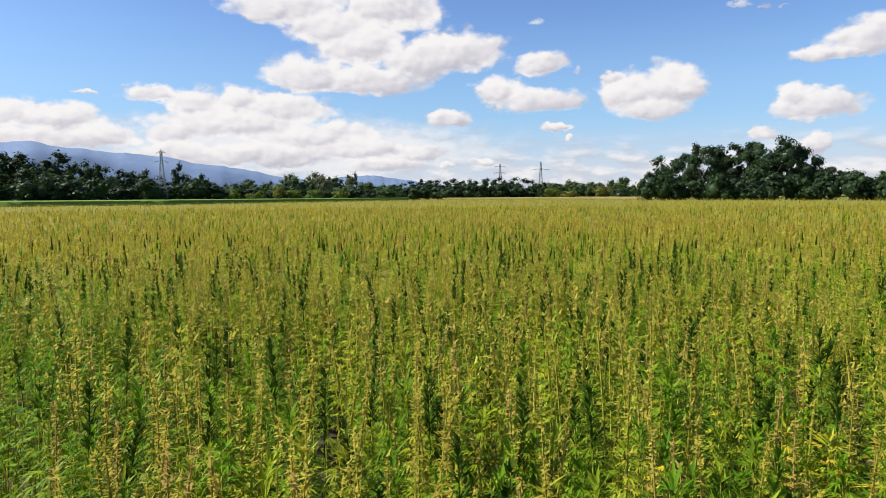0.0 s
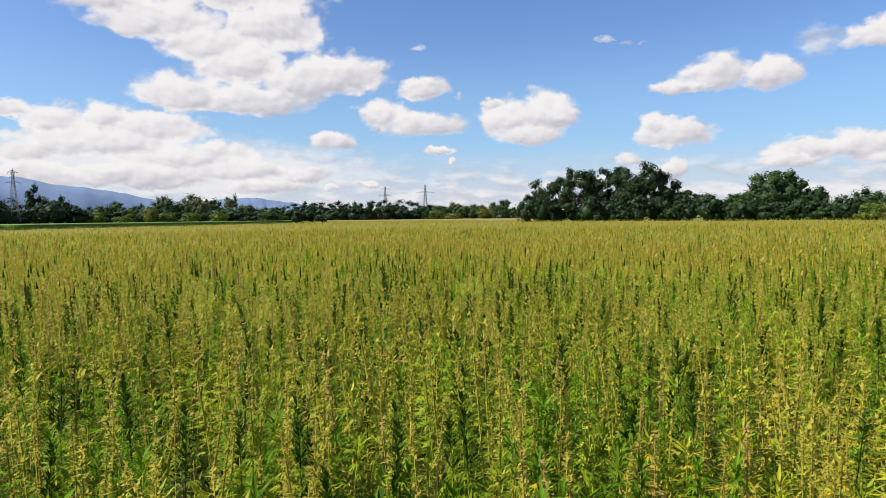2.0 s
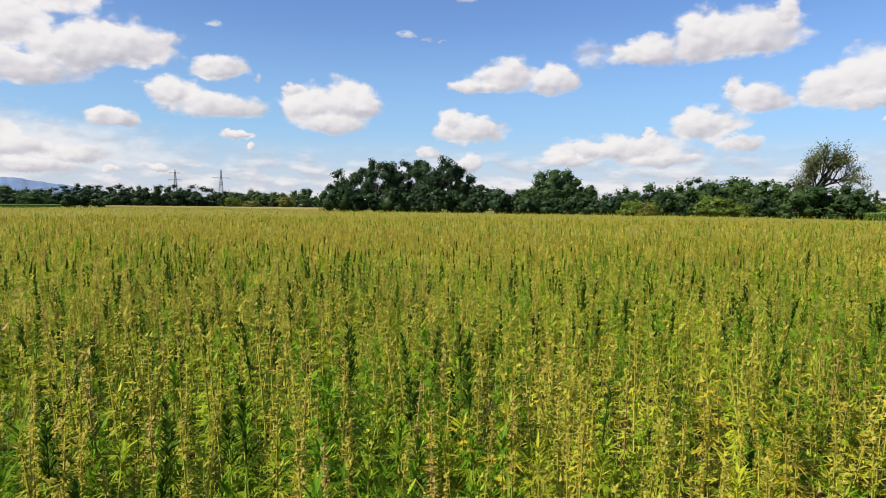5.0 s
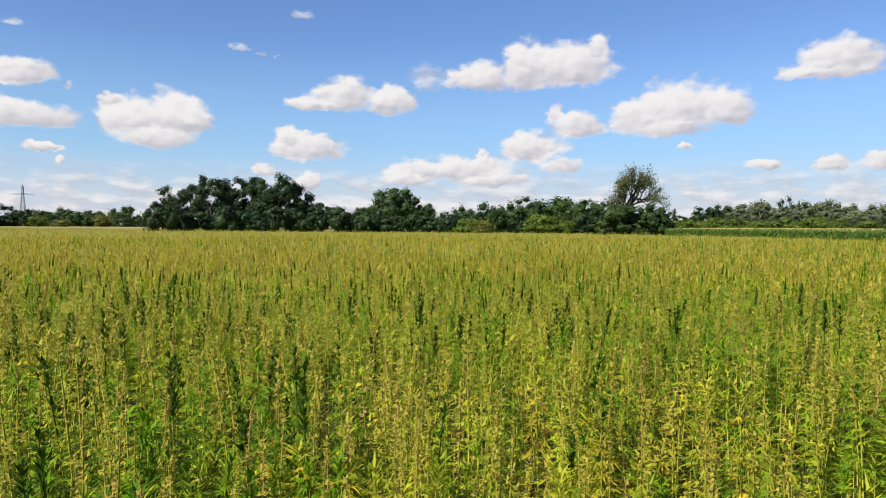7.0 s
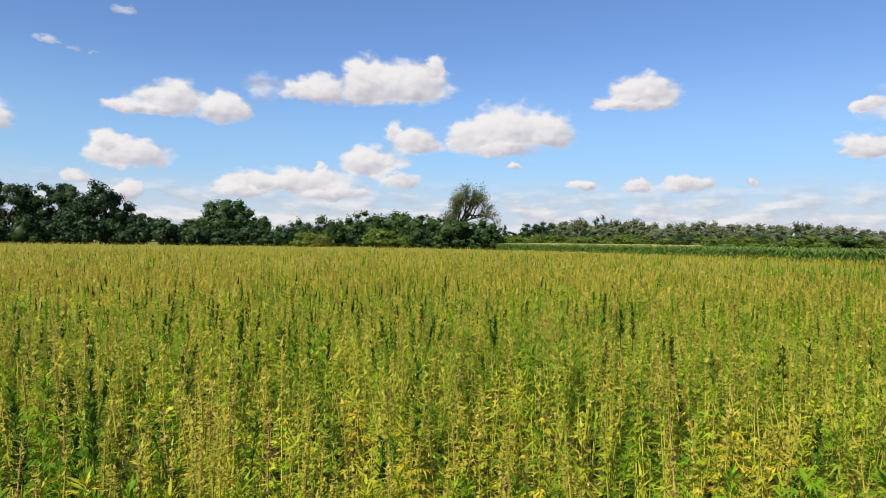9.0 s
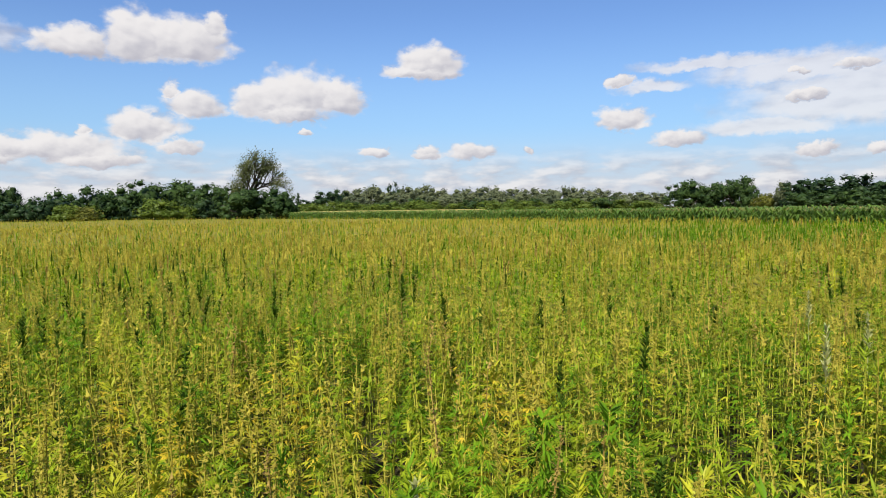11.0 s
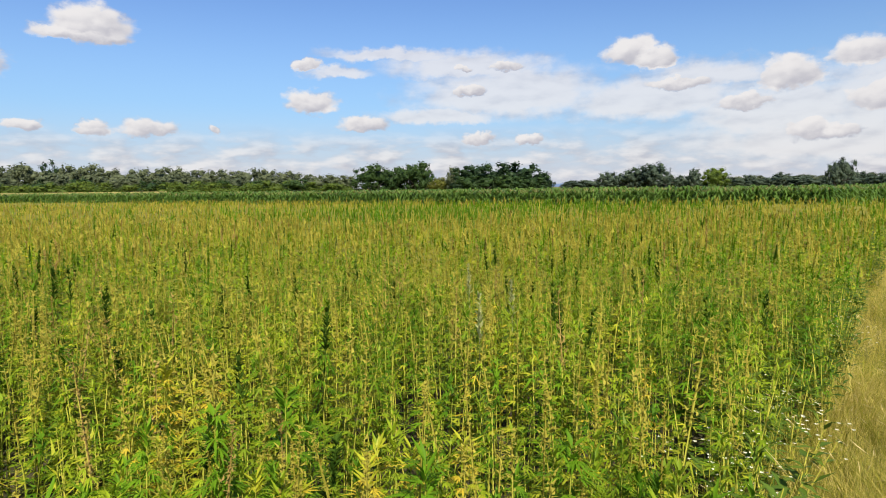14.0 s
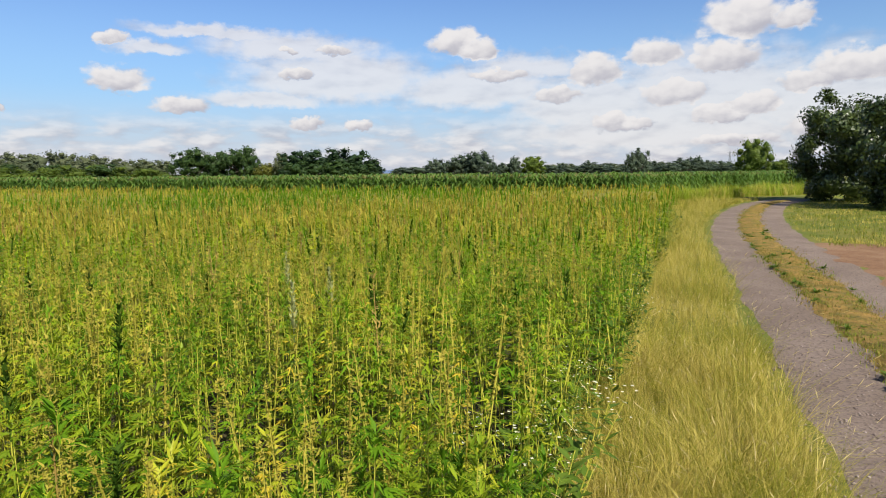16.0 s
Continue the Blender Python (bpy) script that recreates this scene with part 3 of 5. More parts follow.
# ---- far fields and hills ----
def sector(name, az0, az1, r0, r1, z, mat, label, category, step=2.0, rough=0.06):
    """A far field as a low slab between two headings and distances (numbers or lists along the headings)."""
    n = max(2, int((az1 - az0) / step))
    v, t = [], []
    rng = np.random.default_rng(int(abs(az0) * 10 + abs(az1)))
    k = 6
    for i in range(n + 1):
        a = az0 + (az1 - az0) * i / n
        near = r0(a) if callable(r0) else r0
        far = r1(a) if callable(r1) else r1
        rr = [near] + [near + (far - near) * j / (k - 1) for j in range(k)]
        for j, r in enumerate(rr):
            zz = 0.0 if j == 0 else z + rng.uniform(-rough, rough)
            v.append((r * math.sin(radians(a)), r * math.cos(radians(a)), zz))
    for i in range(n):
        for j in range(k):
            q = i * (k + 1) + j
            t += [(q, q + k + 2, q + k + 1), (q, q + 1, q + k + 2)]
    ob = new(name, mesh_of(name, np.array(v), np.array(t)[:, ::-1], np.zeros(len(t)), [mat]))
    tagged(ob, label, category, kind="structure")
    return ob


sector("ground_crop", -52, -3, lambda a: float(reach(a)) + 6, 262, 1.4, CROP, "even green root crop beyond the hemp", "crop field", 1.0, 0.02)
sector("ground_stubble", 0, 19, 205, 300, 1.2, STUBBLE, "pale ripe grain field before the trees", "grain field", 1.0, 0.03)
sector("ground_meadow", 61, 78, 135, 200, 1.64, STUBBLE, "pale dry meadow bank behind the maize", "meadow", 1.0, 0.05)


def hills(name, heights, far, label):
    """A ridge on the horizon: headings and heights in degrees."""
    az = np.linspace(heights[0][0], heights[-1][0], 160)
    top = np.interp(az, [h[0] for h in heights], [h[1] for h in heights])
    top = top + 0.035 * np.sin(az * 1.9) + 0.02 * np.sin(az * 4.3 + 1) + 0.012 * np.sin(az * 10.1)
    v, t = [], []
    for a, e in zip(az, top):
        for f, d in ((0, 0), (0.45 + 0.1 * math.sin(a * 0.9), 150), (0.75 + 0.08 * math.sin(a * 0.6 + 1), 420), (1.0, 700), (0.0, 1100)):
            r = far + d * 0.5
            v.append((r * math.sin(radians(a)), r * math.cos(radians(a)), -4 + f * r * math.tan(radians(max(0.05, e)))))
    for i in range(len(az) - 1):
        for j in range(4):
            q = i * 5 + j
            t += [(q, q + 5, q + 6), (q, q + 6, q + 1)]
    ob = new(name, mesh_of(name, np.array(v), np.array(t), np.zeros(len(t)), [HILL_HAZE_TINT]))
    tagged(ob, label, "hills", kind="structure")


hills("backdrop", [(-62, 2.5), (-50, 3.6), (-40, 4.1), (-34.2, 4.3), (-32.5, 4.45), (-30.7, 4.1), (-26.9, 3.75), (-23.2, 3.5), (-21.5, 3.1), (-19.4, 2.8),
                   (-17.1, 2.55), (-14.8, 2.0), (-11, 1.5), (-6.6, 1.1), (-3, 0.4)], 3800, "long wooded mountain ridge, blue with painted haze")
hills("backdrop_far", [(-16, 1.2), (-12, 1.5), (-9, 1.8), (-6.6, 2.0), (-4, 1.7), (-2, 1.35), (2, 0.8), (6, 0.3)], 4200, "far ridge on the horizon, pale blue with painted haze")
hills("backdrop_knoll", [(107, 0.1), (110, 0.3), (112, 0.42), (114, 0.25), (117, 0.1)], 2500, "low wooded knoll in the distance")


# ---- trees ----
def card(rng, size, slot, bits, at, outward):
    """A small leafy spray: a crooked diamond, facing roughly outwards."""
    n = outward + rng.normal(0, 0.55, 3)
    n /= np.linalg.norm(n) + 1e-9
    u = np.cross(n, rng.normal(0, 1, 3))
    u /= np.linalg.norm(u) + 1e-9
    w = np.cross(n, u)
    s = size * rng.uniform(0.6, 1.4)
    p = np.array([at - u * s, at - w * s * 0.6 + n * s * 0.2, at + u * s, at + w * s * 0.6 - n * s * 0.15])
    bits.add(p, [(0, 1, 2), (0, 2, 3)], slot)


ICO = bmesh.new()
bmesh.ops.create_icosphere(ICO, subdivisions=1, radius=1.0)
ICO_V = np.array([v.co[:] for v in ICO.verts])
ICO_T = np.array([[v.index for v in f.verts] for f in ICO.faces])
ICO.free()


def sprays(rng, n, centre, radii, size):
    """n small leafy sprays, one crooked triangle each, thinning out from the middle of a bough and facing away from the tree's heart."""
    d = rng.normal(0, 0.52, (n, 3))
    far = np.linalg.norm(d, axis=1, keepdims=True)
    d = d * np.minimum(1.0, 1.0 / (far + 1e-9))
    at = np.asarray(centre) + d * np.asarray(radii)
    facing = d + (np.asarray(centre) - (0, 0, 0.45)) * 1.6 + rng.normal(0, 0.45, (n, 3))
    facing /= np.linalg.norm(facing, axis=1, keepdims=True)
    u = np.cross(facing, rng.normal(0, 1, (n, 3)))
    u /= np.linalg.norm(u, axis=1, keepdims=True) + 1e-9
    w = np.cross(facing, u)
    s = (size * rng.uniform(0.5, 1.5, n))[:, None]
    tri = np.stack([at - u * s, at + u * s * rng.uniform(0.4, 1.0, (n, 1)) + w * s * 0.7, at + u * s * 0.3 - w * s * 0.8], 1)
    return tri[at[:, 2] > 0.01]


def crown_bits(rng, lobes, cards, size, inner=0.57, heart=1.0):
    """Leafy crown from lobes (x, y, z, rx, ry, rz): a ragged dark core in each, wrapped in boughs of small sprays."""
    b = Bits()
    lobes = np.asarray(lobes, float)
    area = lobes[:, 3] * lobes[:, 5]
    for i, l in enumerate(lobes):
        push = rng.uniform(0.6, 1.1, len(ICO_V))
        b.add(ICO_V * push[:, None] * l[3:] * (inner if i else 1.35 * inner) + l[:3], ICO_T, 0)
    for l, n in zip(lobes, (cards * area / area.sum()).astype(int)):
        for k in range(4):
            way = rng.normal(0, 1, 3)
            way = way / np.linalg.norm(way)
            tri = sprays(rng, n // 4, (l[:3] + way * l[3:] * 0.5) / heart, l[3:] * 0.62 / heart, size / heart) * heart
            if len(tri):
                b.add(tri.reshape(-1, 3), np.arange(3 * len(tri)).reshape(-1, 3), 0)
    return b


def tree_meshes(seed, style, leaf, cards=1800, size=0.028):
    """Trunk and crown of a tree 1 high and about 1 wide."""
    rng = np.random.default_rng(seed)
    wood, lobes = Bits(), []
    if style == "round":
        lobes = [(0, 0, 0.58, 0.32, 0.32, 0.32)]
        for i in range(20):
            a, z = rng.uniform(0, 6.28), 0.12 + 0.74 * i / 19
            out = 0.36 * math.sqrt(max(0.05, 1 - ((z - 0.5) / 0.5) ** 2))
            r = rng.uniform(0.12, 0.19)
            lobes.append((out * math.cos(a), out * math.sin(a), z, r, r, r * 0.85))
        base = 0.3
    elif style == "tall":
        lobes = [(0, 0, 0.3, 0.3, 0.3, 0.26), (0, 0, 0.6, 0.26, 0.26, 0.28)]
        for i in range(13):
            a, z = rng.uniform(0, 6.28), 0.12 + 0.8 * i / 12
            out = rng.uniform(0.05, 0.34) * (1.15 - 0.75 * abs(z - 0.55))
            r = rng.uniform(0.15, 0.22) * (1.2 - 0.5 * z)
            lobes.append((out * math.cos(a), out * math.sin(a), z, r, r, r * 0.9))
        base = 0.35
    elif style == "dome":
        lobes = [(0, 0, 0.52, 0.42, 0.42, 0.42)]
        for i in range(22):
            a, z = 2.4 * i, 0.14 + 0.72 * i / 21
            out = 0.34 * math.sqrt(max(0.02, 1 - (max(0.0, z - 0.42) / 0.5) ** 2))
            r = rng.uniform(0.14, 0.18)
            lobes.append((out * math.cos(a), out * math.sin(a), z, r, r, r))
        base = 0.2
    elif style == "open":
        for i in range(17):
            a, z = 2.4 * i + rng.uniform(-0.4, 0.4), 0.34 + 0.57 * i / 16
            out = rng.uniform(0.1, 0.4) * (1.2 - 0.75 * max(0.0, z - 0.6) / 0.4)
            r = rng.uniform(0.11, 0.17)
            lobes.append((out * math.cos(a), out * math.sin(a), z, r, r, r * 0.72))
        base = 0.42
    elif style == "fir":
        for i in range(9):
            z = 0.12 + 0.8 * i / 8
            r = 0.36 * (1.02 - z) + 0.03
            a = rng.uniform(0, 6.28)
            lobes.append((0.1 * r * math.cos(a), 0.1 * r * math.sin(a), z, r, r, 0.09))
        base = 0.2
    else:  # bush
        lobes = [(0, 0, 0.35, 0.34, 0.34, 0.34)]
        for i in range(10):
            a, out = rng.uniform(0, 6.28), rng.uniform(0.05, 0.32)
            r = rng.uniform(0.16, 0.26)
            z = rng.uniform(0.2, 0.78 - 0.6 * out)
            lobes.append((out * math.cos(a), out * math.sin(a), z, r, r, r * 0.95))
        base = 0.1
    rod(wood, (0, 0, -0.01), (0.01, 0, base), 0.035, 0.025, 0, 6)
    for l in lobes[1:12]:
        rod(wood, (0.01, 0, base * 0.9), np.array(l[:3]) * (0.9, 0.9, 0.95), 0.018, 0.006, 0, 4)
    crown, ct, cm = crown_bits(rng, lobes, cards, size).done()
    trunk, tt, tm = wood.done()
    fit = np.array([0.5 / np.percentile(np.abs(crown[:, 0]), 97), 0.5 / np.percentile(np.abs(crown[:, 1]), 97), 1 / np.percentile(crown[:, 2], 99.6)])
    return mesh_of("trunk", trunk * fit, tt, tm, [BARK]), mesh_of("crown", crown * fit, ct, cm, [leaf])


KINDS = {
    "oak": [tree_meshes(11, "round", TREE_LEAF), tree_meshes(12, "round", TREE_LEAF), tree_meshes(13, "dome", TREE_LEAF)],
    "dark": [tree_meshes(21, "tall", TREE_DARK), tree_meshes(22, "round", TREE_DARK), tree_meshes(23, "tall", TREE_DARK)],
    "grove": [tree_meshes(31, "open", TREE_DARK, 5600, 0.019), tree_meshes(32, "tall", TREE_DARK, 5600, 0.019), tree_meshes(33, "open", TREE_DARK, 5600, 0.019)],
    "dome": [tree_meshes(41, "dome", TREE_LEAF, 6500, 0.018)],
    "pale": [tree_meshes(51, "dome", TREE_PALE_HAZE, 1800, 0.028), tree_meshes(52, "dome", TREE_PALE_HAZE, 1800, 0.028), tree_meshes(53, "round", TREE_PALE_HAZE, 1800, 0.028)],
    "hazy": [tree_meshes(55, "dome", TREE_HAZE_TINT, 1800, 0.028), tree_meshes(56, "round", TREE_HAZE_TINT, 1800, 0.028), tree_meshes(57, "dome", TREE_HAZE_TINT, 1800, 0.028)],
    "fir": [tree_meshes(61, "fir", TREE_DARK)],
    "scrub": [tree_meshes(73, "bush", TREE_DARK, 650, 0.038), tree_meshes(74, "bush", TREE_DARK, 650, 0.038), tree_meshes(75, "bush", TREE_DARK, 650, 0.038)],
    "bush": [tree_meshes(71, "bush", BUSH_LEAF, 1400, 0.031), tree_meshes(72, "bush", BUSH_LEAF, 1400, 0.031)],
    "yellow": [tree_meshes(81, "bush", BUSH_YELLOW, 1400, 0.031)],
    "bright": [tree_meshes(91, "dome", BUSH_LEAF, 3400, 0.018)],
}
LABELS = {
    "oak": ("broad dark green deciduous tree in full leaf", "tree"), "dark": ("tall dark green deciduous tree at the wood's edge", "tree"),
    "grove": ("tall dark poplar of a dense field grove", "tree"), "dome": ("rounded dense dark green tree standing apart", "tree"),
    "pale": ("deciduous tree of the far wood, grey-green with painted haze", "tree"), "hazy": ("deciduous tree beyond the maize, grey-green with painted haze", "tree"), "fir": ("dark narrow conifer among the trees", "tree"),
    "scrub": ("dark green undergrowth at the foot of the trees", "shrub"),
    "bush": ("bright green rounded shrub at the field's edge", "shrub"), "yellow": ("yellow-green shrub at the field's edge", "shrub"),
    "bright": ("fresh green rounded tree behind the maize", "tree")}


def place_tree(kind, az, dist, top, width, group="", pick=0):
    """A tree at a heading and distance; top: its height over the horizon, width: its breadth, both in degrees."""
    trunk, crown = KINDS[kind][pick % len(KINDS[kind])]
    high = EYE + dist * math.tan(radians(top))
    wide = dist * math.tan(radians(width)) * 1.12
    thing = new("shrub" if LABELS[kind][1] == "shrub" else "tree")
    thing.matrix_world = Matrix.Translation((dist * math.sin(radians(az)), dist * math.cos(radians(az)), 0)) @ \
        Matrix.Rotation(az * 3.7 + pick, 4, "Z") @ Matrix.Diagonal((wide, wide, high, 1))
    part("trunk", trunk, thing)
    part("crown", crown, thing)
    tagged(thing, *LABELS[kind], group=group)


def row(kind, group, dist, spots, spread=0.08):
    rng = np.random.default_rng(len(spots) * 7 + int(dist))
    for i, (az, top, width) in enumerate(spots):
        place_tree(kind, az, dist * (1 + rng.uniform(-spread, spread)), top, width, group, i)


row("dark", "trees of the old wood", 280, [
    (-47, 3.4, 4), (-43.5, 3.7, 4), (-40, 3.5, 4), (-37, 3.6, 3.6), (-34.3, 3.6, 2.8), (-32.6, 3.45, 2.6), (-30.9, 3.5, 2.8), (-28.8, 2.95, 2.0), (-27.2, 2.5, 1.8),
    (-26.0, 2.0, 1.6), (-25.1, 2.35, 1.5), (-23.8, 1.8, 1.6), (-22.3, 2.85, 1.25), (-20.9, 2.0, 1.6), (-19.6, 1.3, 1.5)])
row("oak", "trees of the old wood", 265, [(-35.5, 2.2, 3), (-31.8, 2.3, 3), (-29.8, 2.0, 2.4), (-27.8, 1.7, 2.0), (-24.4, 1.4, 2.0), (-21.6, 1.4, 2.0)], 0.02)
row("oak", "trees of the far line", 320, [
    (-18.5, 1.25, 2.0), (-17.1, 1.6, 1.8), (-15.8, 1.3, 1.8), (-14.4, 1.5, 1.8), (-12.2, 1.8, 1.8), (-9.6, 1.85, 1.8), (-7.2, 1.4, 1.8), (-6.1, 1.3, 1.6), (-5.0, 1.15, 1.6), (-3.9, 1.2, 1.6)])
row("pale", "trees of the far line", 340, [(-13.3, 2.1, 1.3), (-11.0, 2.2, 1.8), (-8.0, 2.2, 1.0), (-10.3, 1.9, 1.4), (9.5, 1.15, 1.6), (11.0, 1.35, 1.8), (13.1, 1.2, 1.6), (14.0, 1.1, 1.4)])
row("dark", "trees of the far line", 290, [
    (-2.6, 1.35, 1.7), (-1.3, 1.55, 1.7), (0.0, 1.5, 1.6), (1.2, 1.55, 1.6), (2.4, 1.5, 1.5), (3.6, 1.6, 1.5), (4.8, 1.65, 1.4), (5.7, 1.4, 1.2), (6.55, 1.65, 1.7), (8.05, 1.35, 0.9)])
row("oak", "trees of the far line", 300, [(9.2, 0.9, 1.3), (10.4, 1.1, 1.5), (11.9, 1.2, 1.5), (12.8, 1.0, 1.4), (15.4, 1.55, 1.7), (16.6, 0.9, 1.2)])
row("scrub", "undergrowth of the old wood", 255, [(-48 + 1.25 * i, 1.4 + 0.35 * math.sin(i * 2.1), 1.9) for i in range(24)], 0.02)
row("scrub", "undergrowth of the far line", 290, [(-18.8 + 1.2 * i, 0.9 + 0.2 * math.sin(i * 1.7), 1.6) for i in range(14)], 0.02)
row("scrub", "undergrowth of the far line", 280, [(-2.4 + 0.95 * i, 1.0 + 0.2 * math.sin(i * 1.7), 1.4) for i in range(13)], 0.02)
row("bush", "shrubs before the far line", 255, [(-14.2, 1.1, 1.1), (-9.0, 0.9, 1.4), (-13.0, 0.7, 1.4), (-16.2, 0.6, 1.5), (-11.2, 0.7, 1.4), (-18.0, 0.8, 1.4), (9.6, 0.7, 1.4)], 0.03)
row("oak", "shrubs before the far line", 235, [(-4.6, 0.85, 2.1), (15.5, 0.8, 1.6)], 0.01)
row("yellow", "shrubs before the far line", 250, [(14.0, 0.8, 1.4), (11.0, 0.4, 1.2), (-14.2, 0.9, 0.9)], 0.03)
row("grove", "trees of the field grove", 140, [
    (17.9, 1.9, 1.9), (19.2, 3.2, 2.5), (20.6, 3.4, 2.3), (21.9, 4.1, 2.8), (23.3, 3.8, 2.5), (24.4, 4.1, 2.8), (25.7, 4.1, 2.6), (26.9, 4.4, 3.0), (28.1, 3.7, 2.4),
    (29.0, 3.75, 2.3), (29.9, 2.9, 1.8), (30.9, 2.0, 2.0), (32.3, 1.65, 2.2), (33.9, 1.6, 2.2)])
row("scrub", "undergrowth of the field grove", 128, [(17.6 + 1.35 * i, 1.5 + 0.35 * math.sin(i * 1.9), 2.0) for i in range(13)], 0.02)
row("dome", "trees at the field's end", 128, [(37.6, 3.35, 3.9), (40.2, 2.0, 1.8), (35.0, 1.7, 2.0)], 0.01)
row("oak", "trees at the field's end", 122, [(35.4, 1.0, 2.2), (37.5, 1.1, 2.4), (39.8, 1.1, 2.2), (41.6, 1.35, 1.6), (42.4, 1.1, 1.6), (43.7, 1.9, 2.2), (45.0, 1.3, 1.8), (46.2, 2.2, 2.4),
                                             (48.0, 2.2, 2.6), (49.6, 2.6, 3.0), (51.5, 2.7, 3.2), (53.4, 2.5, 3.0), (55.3, 2.4, 3.0)], 0.03)
row("scrub", "undergrowth at the field's end", 118, [(34.6 + 1.15 * i, 1.0 + 0.25 * math.sin(i * 1.9), 1.8) for i in range(19)], 0.02)
row("bush", "undergrowth of the far wood", 195, [(62.4 + 1.6 * i, 0.7 + 0.15 * math.sin(i * 1.3), 1.9) for i in range(19)], 0.02)
row("bush", "shrubs at the field's end", 108, [(44.0, 0.8, 2.0), (45.6, 0.7, 1.8), (50.6, 1.2, 2.8), (52.2, 0.95, 2.2)], 0.02)
row("yellow", "shrubs at the field's end", 104, [(45.4, 0.55, 1.8)], 0.02)
row("oak", "bushes round the leaning tree", 97, [(56.6, 2.2, 2.8), (58.2, 1.9, 3.0), (59.8, 2.1, 2.6), (60.6, 1.5, 1.8), (57.5, 1.4, 2.4)], 0.01)
row("dark", "trees of the far wood", 210, [(63.5, 1.65, 1.8), (64.9, 1.85, 1.8), (69.9, 2.45, 0.9), (62.2, 1.0, 1.4)], 0.02)
row("fir", "trees of the far wood", 205, [(61.6, 1.55, 0.8)], 0.01)
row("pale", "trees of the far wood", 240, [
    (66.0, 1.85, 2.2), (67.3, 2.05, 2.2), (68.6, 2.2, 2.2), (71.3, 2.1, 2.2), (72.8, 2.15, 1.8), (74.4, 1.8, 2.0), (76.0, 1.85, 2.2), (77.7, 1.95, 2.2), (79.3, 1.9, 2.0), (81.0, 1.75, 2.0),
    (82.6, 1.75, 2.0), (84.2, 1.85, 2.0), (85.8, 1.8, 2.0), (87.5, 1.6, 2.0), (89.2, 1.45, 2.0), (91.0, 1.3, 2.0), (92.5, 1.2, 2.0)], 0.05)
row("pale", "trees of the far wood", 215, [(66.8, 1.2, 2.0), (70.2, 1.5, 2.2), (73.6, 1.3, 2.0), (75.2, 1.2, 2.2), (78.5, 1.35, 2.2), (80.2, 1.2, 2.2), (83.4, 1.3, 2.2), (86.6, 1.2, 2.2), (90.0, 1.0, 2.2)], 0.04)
row("oak", "trees of the far wood", 200, [(65.7, 0.9, 1.9), (69.2, 1.0, 2.0), (71.8, 1.1, 2.0), (76.8, 0.9, 2.0), (81.8, 0.9, 2.0), (85.0, 0.9, 2.0), (88.4, 0.9, 2.0)], 0.03)
row("bush", "shrubs before the far wood", 190, [(68.0, 0.55, 1.6), (70.6, 0.6, 1.7), (73.0, 0.5, 1.6), (79.5, 0.5, 1.6), (64.0, 0.4, 1.4), (92.5, 0.4, 1.6)], 0.03)
row("oak", "oaks behind the maize", 170, [(94.3, 1.8, 2.2), (95.4, 2.15, 2.3), (96.6, 1.8, 2.0), (97.6, 2.1, 2.2), (98.6, 2.35, 2.4), (99.5, 1.9, 1.6)], 0.02)
row("yellow", "shrubs behind the maize", 160, [(100.6, 0.9, 1.7), (101.5, 0.7, 1.5)], 0.02)
row("pale", "oaks behind the maize", 160, [(102.1, 1.85, 1.3)], 0.02)
row("dark", "oaks behind the maize", 150, [(103.0, 1.9, 2.0), (104.2, 2.05, 2.4), (105.6, 2.15, 2.6), (107.0, 2.1, 2.6), (108.3, 1.95, 2.4), (109.5, 1.6, 2.0), (110.1, 1.2, 1.3)], 0.02)
row("oak", "oaks behind the maize", 145, [(103.4, 1.1, 2.0), (105.0, 1.2, 2.2), (107.0, 1.2, 2.2), (108.8, 1.0, 2.0)], 0.02)
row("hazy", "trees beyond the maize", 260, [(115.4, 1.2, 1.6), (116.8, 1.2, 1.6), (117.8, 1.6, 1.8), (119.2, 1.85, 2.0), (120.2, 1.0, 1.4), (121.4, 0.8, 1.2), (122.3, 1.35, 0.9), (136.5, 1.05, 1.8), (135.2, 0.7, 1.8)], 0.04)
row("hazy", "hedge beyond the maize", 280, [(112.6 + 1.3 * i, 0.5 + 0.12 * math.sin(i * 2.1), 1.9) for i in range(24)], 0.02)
row("bright", "trees beyond the maize", 240, [(123.9, 1.35, 1.9)], 0.01)
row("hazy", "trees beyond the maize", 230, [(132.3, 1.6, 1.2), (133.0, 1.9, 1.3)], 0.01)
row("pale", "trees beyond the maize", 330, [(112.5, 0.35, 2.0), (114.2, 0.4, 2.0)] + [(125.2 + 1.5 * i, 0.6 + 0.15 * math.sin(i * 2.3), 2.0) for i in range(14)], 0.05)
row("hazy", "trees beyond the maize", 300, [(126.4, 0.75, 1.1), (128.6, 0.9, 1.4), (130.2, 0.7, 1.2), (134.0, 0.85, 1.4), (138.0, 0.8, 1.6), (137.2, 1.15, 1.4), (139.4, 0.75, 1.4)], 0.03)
row("bright", "trees beyond the maize", 110, [(141.6, 2.4, 2.5)], 0.01)
row("bush", "trees beyond the maize", 105, [(143.3, 0.7, 1.6), (144.2, 0.8, 1.8)], 0.01)


